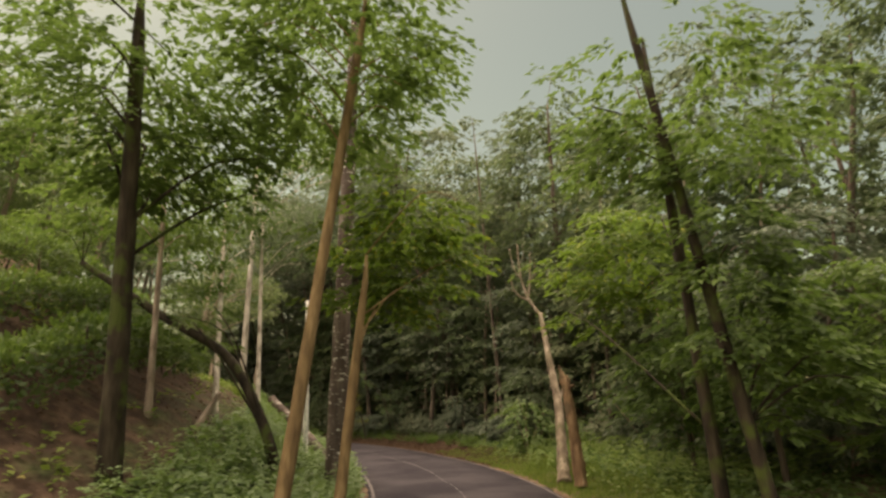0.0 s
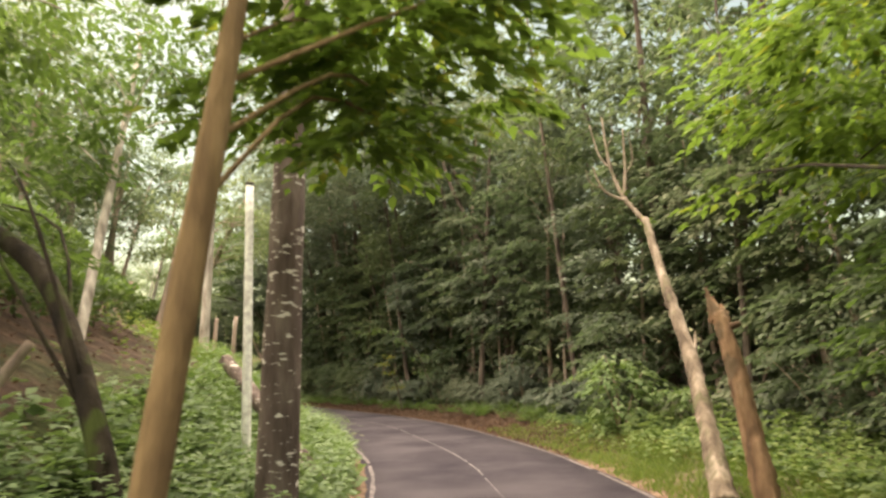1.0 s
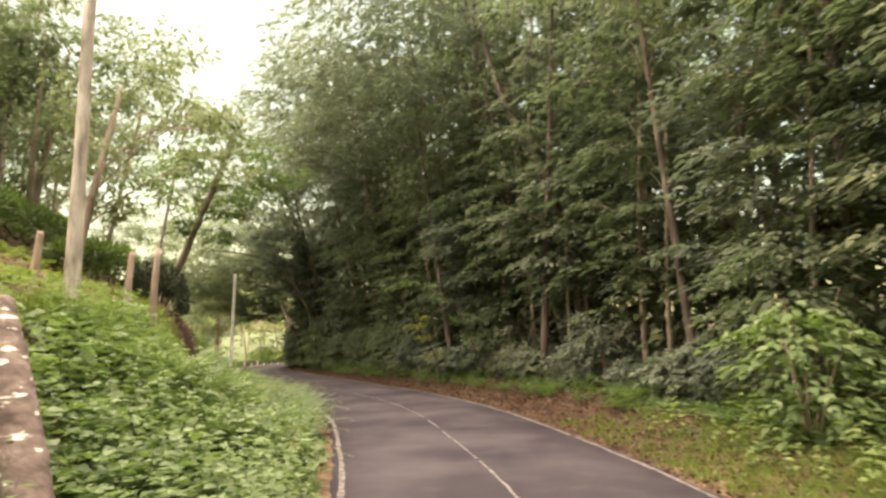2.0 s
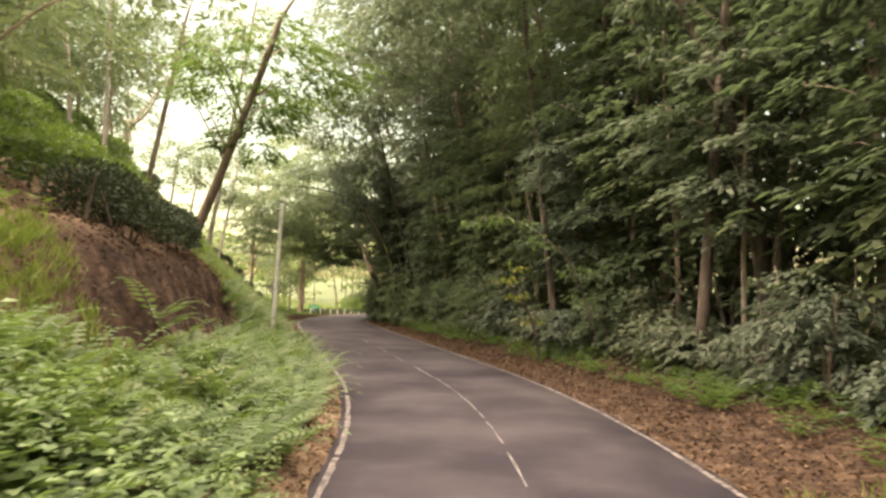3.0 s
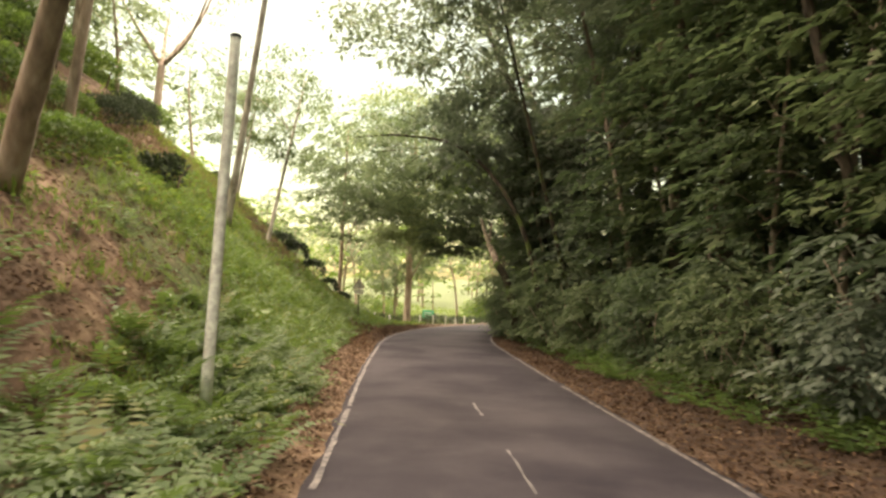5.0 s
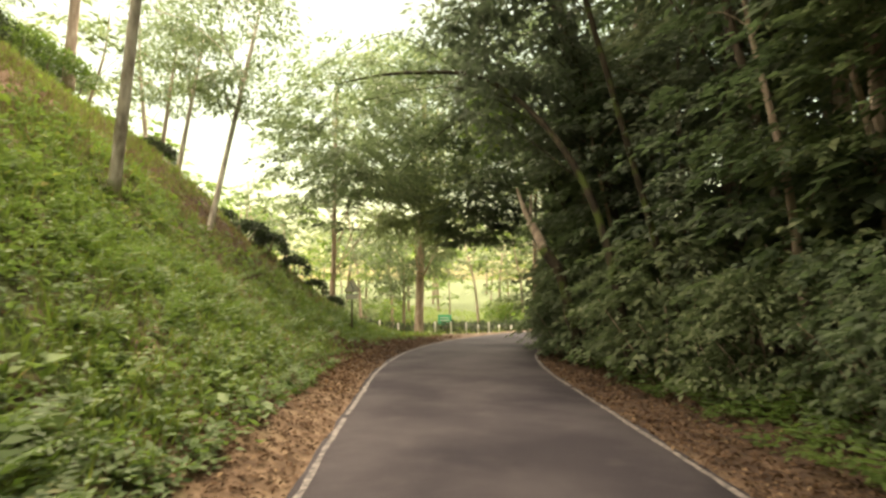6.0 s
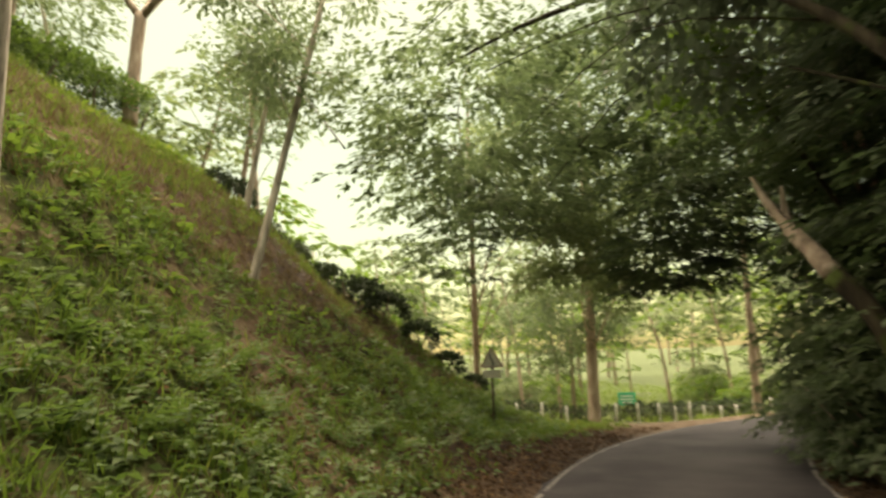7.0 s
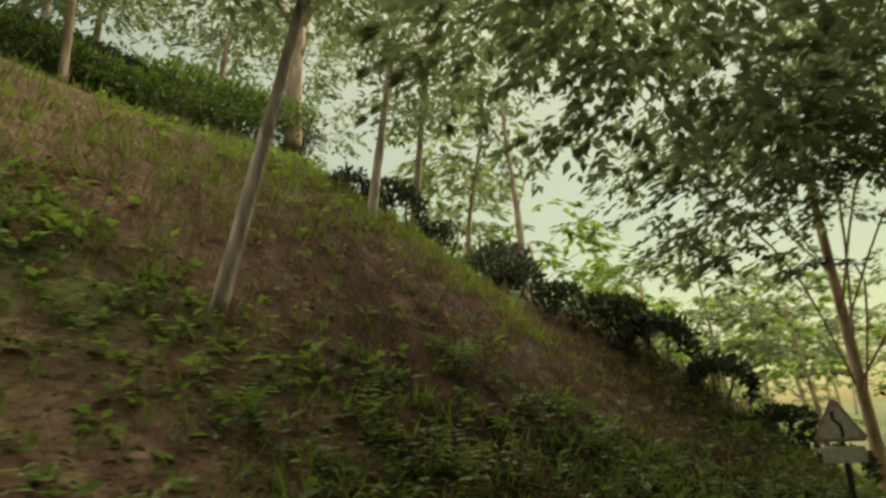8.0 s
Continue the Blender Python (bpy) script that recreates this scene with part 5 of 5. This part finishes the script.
def broken_fork():
    rng = np.random.default_rng(136)
    t = thing("broken_branch", "split pale brown broken limb among dark leaves", "branch", (-16.9, 52.7, 2.75))
    part_np("stem", tube([(0, 0, 0), (-0.3, 0.3, 0.4), (-0.6, 0.55, 0.75)], [0.13, 0.12, 0.10], 9, 10, 0.06, rng), BARK_GREY, t, smooth=True)
    part_np("prong", tube([(-0.55, 0.5, 0.7), (-0.95, 0.9, 1.25), (-1.2, 1.1, 1.75)], [0.09, 0.07, 0.03], 8, 10, 0.06, rng), BARK_GREY, t, smooth=True)
    part_np("prong", tube([(-0.55, 0.5, 0.7), (-0.75, 0.95, 1.05), (-0.85, 1.25, 1.55)], [0.08, 0.06, 0.025], 8, 10, 0.06, rng), BARK_GREY, t, smooth=True)
    # the foot takes the shade-darkened bark, to sink into the dark below
    part_np("foot", tube([(0, 0, 0), (0.5, -0.1, -0.8), (0.95, -0.1, -2.9)], [0.13, 0.13, 0.15], 9, 8, 0.05, rng), BARK_MOSS_SHADED, t, smooth=True)
    return t


broken_fork()


def fence():
    """Whitewashed stakes with two thin wires along the bend."""
    rng = np.random.default_rng(141)
    line = curve_through([(-33.4, 62.6), (-30.7, 63.9), (-29.7, 64.6), (-28.8, 65.6), (-27.7, 67.6), (-27.0, 71.0), (-25.5, 74.6), (-22, 79)], 200)
    run = np.concatenate([[0], np.cumsum(np.linalg.norm(np.diff(line, axis=0), axis=1))])
    t = thing("fence", "row of whitewashed stakes along the bend", "fence", (float(line[0, 0]), float(line[0, 1]), ground_at(*line[0])))
    o = np.array(t.matrix_basis.translation)
    for u in np.arange(0.4, run[-1], 0.95):
        x, y = np.interp(u, run, line[:, 0]), np.interp(u, run, line[:, 1])
        b = np.array([x, y, ground_at(x, y) - 0.1]) - o
        h = rng.uniform(0.75, 1.05)
        part_np("stake", tube([b, b + [rng.normal() * 0.03, rng.normal() * 0.03, h]], [0.055, 0.045], 6, 4, 0.03, rng), POST_WHITE, t)
    for h in (0.35, 0.65):
        pts = [np.array([np.interp(u, run, line[:, 0]), np.interp(u, run, line[:, 1]), 0]) for u in np.linspace(0.4, run[-1], 24)]
        pts = [p + [0, 0, ground_at(p[0], p[1]) + h] - o for p in pts]
        part_np("wire", tube(pts, [0.008, 0.008], 4, 60), STEEL_DARK, t)
    for u in np.arange(1.0, run[-1], 2.6):
        x, y = np.interp(u, run, line[:, 0]), np.interp(u, run, line[:, 1])
        x2, y2 = np.interp(u + 0.5, run, line[:, 0]), np.interp(u + 0.5, run, line[:, 1])
        a = math.atan2(y2 - y, x2 - x)
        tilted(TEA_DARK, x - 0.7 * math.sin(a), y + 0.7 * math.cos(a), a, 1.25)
    return t


fence()


def board(bm, w, h, depth, at):
    m = bmesh.ops.create_cube(bm, size=1.0, matrix=Matrix.LocRotScale(at, None, (w, depth, h)))
    bmesh.ops.bevel(bm, geom=list(bm.edges), offset=0.006, segments=1, affect="EDGES")


def green_sign():
    x, y = -32.8, 74.0
    z = ground_at(x, y)
    t = thing("road_sign", "green direction board with pale lines on a dark post", "sign", (x, y, z - 0.1), turn=radians(28))
    bm = bmesh.new()
    board(bm, 0.86, 0.66, 0.03, (0, 0, 1.25 - 0.12))
    panel = part("panel", bm, SIGN_GREEN, t, "green metal panel")
    for k, w in ((0.14, 0.6), (-0.02, 0.66), (-0.17, 0.5)):
        bm = bmesh.new()
        board(bm, w, 0.055, 0.006, (0, -0.021, 1.13 + k))
        part("text_bar", bm, SIGN_WHITE, panel, "pale line of lettering")
    part_np("post", tube([(0, 0.05, 0), (0, 0.05, 0.8), (0, 0.05, 1.4)], [0.05, 0.05, 0.05], 8, 4), STEEL_DARK, t)
    return t


def bend_sign():
    """A faded triangular warning sign over a small plate."""
    x, y = -24.75, 55.0
    z = ground_at(x, y)
    t = thing("warning_sign", "faded triangular bend warning sign on a rusty post", "sign", (x, y, z - 0.1), turn=radians(40))
    part_np("post", tube([(0, 0.03, 0), (0, 0.03, 1.0), (0, 0.03, 1.9)], [0.03, 0.03, 0.03], 8, 4), STEEL_DARK, t)

    def triangle(name, size, thick, y0, mat, label):
        bm = bmesh.new()
        pts = [(size * math.sin(a), y0, 1.62 + size * math.cos(a)) for a in (0, radians(120), radians(240))]
        f = [bm.verts.new(p) for p in pts]
        b = [bm.verts.new((p[0], y0 + thick, p[2])) for p in pts]
        bm.faces.new(f), bm.faces.new(b[::-1])
        for i in range(3):
            bm.faces.new((f[i], f[(i + 1) % 3], b[(i + 1) % 3], b[i]))
        bmesh.ops.recalc_face_normals(bm, faces=bm.faces[:])
        bmesh.ops.bevel(bm, geom=[e for e in bm.edges if abs(e.verts[0].co.y - e.verts[1].co.y) > thick / 2], offset=0.04, segments=3, affect="EDGES")
        return part(name, bm, mat, t, label)

    triangle("rim", 0.33, 0.012, -0.012, SIGN_RED, "faded red rim")
    face = triangle("face", 0.26, 0.006, -0.019, SIGN_BACK, "faded pale face")
    part_np("arrow", tube([(0.03, -0.024, 1.50), (0.03, -0.024, 1.62), (-0.03, -0.024, 1.69), (-0.03, -0.024, 1.78)], [0.016, 0.016, 0.016], 6, 12), SIGN_BLACK, face, "black bend mark")
    bm = bmesh.new()
    board(bm, 0.42, 0.17, 0.015, (0, -0.008, 1.32))
    part("plate", bm, SIGN_BACK, t, "faded blank plate")
    return t


green_sign()
bend_sign()


def pole(label, base, height, lean, r):
    t = thing("utility_pole", label, "pole", base)
    bx, by = lean
    shaft = part_np("shaft", tube([(0, 0, 0), (bx * 0.5, by * 0.5, height * 0.5), (bx, by, height)], [r, r * 0.92, r * 0.85], 12, 8, 0.0), POLE_METAL, t, smooth=True)
    part_np("cap", tube([(bx, by, height - 0.01), (bx, by, height + 0.02), (bx, by, height + 0.03)], [r * 0.95, r * 0.95, r * 0.5], 12, 4, 0.0), STEEL_DARK, shaft)
    return t


pole("pale weathered pole standing in the weeds", (-3.24, 15.24, 0.4), 3.95, (-0.03, 0.05), 0.062)
pole("pale weathered pole standing in the ferns", (-12.6, 36.7, 0.4), 4.0, (0.21, 0.02), 0.064)

cable = thing("overhead_cable", "thin black cable slung down the bank between trees", "cable", (-36.0, 55.0, 14.4))
part_np("strand", tube([(0, 0, 0), (3.4, -0.8, -2.75), (6.8, -1.9, -5.35), (9.9, -3.1, -7.6)], [0.026, 0.026], 6, 30), CABLE_BLACK, cable)
put(SHADE_HIGH, -36.2, 55.1, 0.3, 1.0)

# distance haze is put into the colour of the pale far crowns
FAR = [forest_kind(81, 9.0, 3.0, 2.0, 36, 30, 0.42, LEAF_BRIGHT, BARK_GREY, "light-green tree in the field beyond the fence", 0.12, 6, 0.65),
       forest_kind(82, 11.0, 2.8, 3.0, 36, 30, 0.42, LEAF_PALE, BARK_GREY, "haze-pale tree in the field beyond the fence", 0.12, 6, 0.65)]


FIELD = [bush_kind(91, 2.0, 1.4, 24, 34, 0.26, LEAF_BRIGHT, "bright-green shrub in the field beyond the fence"), bush_kind(92, 2.8, 1.5, 26, 34, 0.28, LEAF_PALE, "haze-pale shrub in the field beyond the fence")]


def plant_far():
    rng = np.random.default_rng(83)
    for x, y, k in ((-40, 54, 1.0), (-43, 58, 1.2), (-38.5, 60, 0.9), (-45, 63, 1.2), (-37, 64.5, 0.9), (-35.5, 60.5, 0.75), (-48, 55, 1.3), (-34, 70, 0.8), (-38, 72, 1.0), (-33, 79, 0.9), (-29, 78, 0.8)):
        put(FAR[rng.choice([0, 0, 1])], x, y, rng.uniform(0, 6.28), k)
    for k in range(120):
        x, y = rng.uniform(-50, -25), rng.uniform(62, 92)
        s, d = road_place([x], [y])
        if abs(d[0]) > 8.5 and abs((x + 32.8) * 0.857 + (y - 74) * 0.515) > 3.0 and y > 68 - 0.25 * (x + 25):
            put(FIELD[rng.integers(2)], x, y, rng.uniform(0, 6.28), rng.uniform(0.5, 1.1))
    for k in range(46):
        a = rng.uniform(-0.25, 1.9)
        r = rng.uniform(26, 75) if k > 8 else rng.uniform(24, 34)
        x, y = -24 - r * math.sin(a), 58 + r * math.cos(a)
        s, d = road_place([x], [y])
        if abs(d[0]) > 9 and not (d[0] < 0 and s[0] < 70):
            put(FAR[rng.integers(2)], x, y, rng.uniform(0, 6.28), rng.uniform(0.7, 1.3))
    for k in range(28):
        a = rng.uniform(-0.6, 2.4)
        r = rng.uniform(80, 150)
        put(FAR[rng.integers(2)], -20 - r * math.sin(a), 55 + r * math.cos(a), rng.uniform(0, 6.28), rng.uniform(1.3, 2.2))


plant_far()

# the patterns that were copied are taken away
for pattern in TALL + BACK + MIDDLE + BUSHES + BUSH_BACK + [SHADE_HIGH] + SHADE + TEA + TEA_BUSH + [BROAD, TEA_TALL, TEA_DARK] + FAR + FIELD:
    for ob in (*pattern.children_recursive, pattern):
        bpy.data.objects.remove(ob)

# ---------------------------------------------------------------- ground cover
GR = np.random.default_rng(17)


def off_cut(s, d):
    """Few plants grow on the bare cut and the trodden slope above it."""
    cut = np.interp(s, [26, 29, 45, 48], [0, 1, 1, 0]) * np.interp(d, [4.0, 4.4, 9.0, 10.5], [0, 1, 1, 0])
    low = np.interp(s, [46, 55, 58], [7.7, 7.3, 5.6])
    ridge = np.interp(s, [44, 47, 61, 64], [0, 1, 1, 0]) * np.interp(d - low, [-0.4, 0.3, 2.5, 3.5], [0, 1, 1, 0])
    return 1 - 0.9 * np.maximum(cut, ridge)


def soil_gap(s, d):
    """Few plants on the bare brown slope beside the first stretch."""
    return 1 - 0.92 * np.interp(s, [9, 11, 20, 22], [0, 1, 1, 0]) * np.interp(d, [4.1, 4.8, 7.0, 7.6], [0, 1, 1, 0])


def brown_foot(s, d):
    """Few plants on the bank's brown end by the bend."""
    foot = np.interp(s, [53, 57, 66], [0, 1, 1]) * np.interp(d, [3.0, 4.4], [1, 0])
    return off_cut(s, d) * (1 - 0.85 * foot) * np.clip(1.0 + 1.1 * wobble(s * 1.4, d * 2.2, 31), 0.3, 1)


ferns("roadside_ferns", "dense light-green ferns beside the road", scatter(330, (22, 45), (2.3, 4.4), GR, lambda s, d: np.interp(s, [32, 37], [1, 0.75])), 0.66, GR, LEAF_FROND, 7, 13)
ferns("bank_ferns", "green ferns on the steep bank", scatter(150, (41, 63), (2.9, 6.0), GR, brown_foot), 0.48, GR, LEAF_FROND, 7, 10)
stalk_weeds("bank_stalks", "upright leafy weeds on the steep bank", scatter(1100, (41, 60), (2.6, 6.2), GR, brown_foot), 0.34, 0.11, GR, LEAF_FERN)
weeds("low_ferns", "small leafy plants under the ferns", scatter(1500, (22, 46), (2.3, 4.4), GR), 0.10, GR, LEAF_FERN, wide=0.5)
weeds("leafy_weeds", "broad-leaved green weeds on the verge", scatter(1500, (9, 25), (2.1, 4.9), GR), 0.15, GR, LEAF_WEED, wide=0.72, high=0.7)
stalk_weeds("tall_weeds", "upright leafy green weeds crowding the verge", scatter(1500, (8, 25), (2.15, 5.0), GR, soil_gap), 0.5, 0.14, GR, LEAF_WEED)
stalk_weeds("fine_weeds", "small-leaved light-green herbs between larger weeds", scatter(2600, (8, 26), (2.1, 5.3), GR, soil_gap), 0.38, 0.075, GR, LEAF_FERN, 6)
weeds("large_leaved_weeds", "scattered large pale-green leaves among the ferns", scatter(90, (22, 50), (2.4, 3.9), GR, off_cut), 0.19, GR, LEAF_WEED, 4, 0.75, high=0.5)
weeds("bank_weeds", "leafy green weeds on the bank", scatter(6000, (40, 64), (2.6, 8.0), GR, brown_foot), 0.12, GR, LEAF_FERN)
weeds("hill_weeds", "scrubby plants between the tea rows", scatter(2600, (0, 60), (5.5, 10), GR, lambda s, d: off_cut(s, d) * soil_gap(s, d)), 0.15, GR, LEAF_GRASS)
grass("bank_grass", "green grass on the steep bank", scatter(7500, (40, 66), (2.9, 8.4), GR, brown_foot), 0.2, GR, LEAF_GRASS)
grass("ridge_grass", "yellow-green grass under the hedge on the ridge", scatter(2600, (50, 61), (7.2, 10.5), GR, lambda s, d: np.clip(0.4 + wobble(s * 1.5, d * 2, 22), 0, 1)), 0.2, GR, LEAF_GRASS)
grass("dry_grass", "dry brown grass along the ridge", scatter(3600, (44, 64), (5.6, 9.5), GR, lambda s, d: (d > np.interp(s, [46, 55, 58], [6.7, 6.2, 5.6])) * 1.0), 0.17, GR, LEAF_STRAW)
grass("hump_grass", "yellow-green grass on the hump of the bank", scatter(1500, (21.5, 28), (3.3, 5.4), GR), 0.22, GR, LEAF_GRASS)
grass("slope_grass", "green tufts on the trodden slope", scatter(800, (38, 50), (4.6, 8.5), GR, lambda s, d: np.clip(np.sin(s * 1.7 + d) + 0.3, 0, 1)), 0.2, GR, LEAF_GRASS)
grass("verge_grass", "bright short grass on the verge", scatter(7000, (4, 26), (-4.6, -2.15), GR, lambda s, d: np.interp(s, [20, 26], [1, 0.3]) * np.clip(0.8 + 0.9 * wobble(s * 2.2, d * 3, 21), 0.1, 1)), 0.12, GR, LEAF_GRASS)
stalk_weeds("verge_stalks", "upright leafy weeds round the stump on the verge", scatter(900, (11, 24), (-6.2, -2.9), GR, lambda s, d: np.interp(d, [-4.6, -3.0], [1, 0.25])), 0.5, 0.13, GR, LEAF_FERN)
weeds("verge_weeds", "bushy green weeds on the verge", scatter(2400, (2, 26), (-7.0, -3.9), GR), 0.15, GR, LEAF_FERN)
ferns("forest_edge_ferns", "green ferns at the forest's edge", scatter(230, (22, 60), (-5.0, -2.9), GR, lambda s, d: (d < np.interp(s, FOOT_S, FOOT_D) + 0.45) * 1.0), 0.62, GR, LEAF_GREEN, 7, 8)
litter("leaf_litter", "brown fallen leaves along the asphalt", scatter(44000, (20, 64), (-5.2, -1.99), GR), GR)
litter("bank_litter", "brown fallen leaves on the bank", scatter(9000, (8, 62), (2.05, 9.0), GR), GR)
litter("verge_litter", "brown fallen leaves along the foot of the bank", scatter(10000, (26, 64), (1.93, 3.1), GR), GR)
litter("cut_litter", "brown fallen leaves on the ledges of the cut bank", scatter(5000, (26, 41), (3.6, 5.8), GR), GR)
litter("foot_litter", "brown fallen leaves on the bank's bare foot", scatter(7000, (52, 66), (2.1, 4.8), GR), GR)
litter("slope_litter", "pale dry leaves on the trodden slope", scatter(9000, (35, 50), (4.4, 9.0), GR), GR)
# low growth, also added to darken the soil of the shaded end
weeds("dark_weeds", "small dark-green plants on the shaded end of the bank", scatter(2600, (50, 63), (2.6, 7.0), GR, brown_foot), 0.085, GR, LEAF_GREEN)
FIELD_PLACES = np.column_stack([GR.uniform(-52, -24, 5000), GR.uniform(64, 96, 5000)])
FIELD_PLACES = FIELD_PLACES[np.abs(road_place(FIELD_PLACES[:, 0], FIELD_PLACES[:, 1])[1]) > 6.5]
grass("field_grass", "tall bright grass in the field beyond the fence", np.column_stack([FIELD_PLACES, land(FIELD_PLACES[:, 0], FIELD_PLACES[:, 1])]), 0.38, GR, LEAF_GRASS, 5)
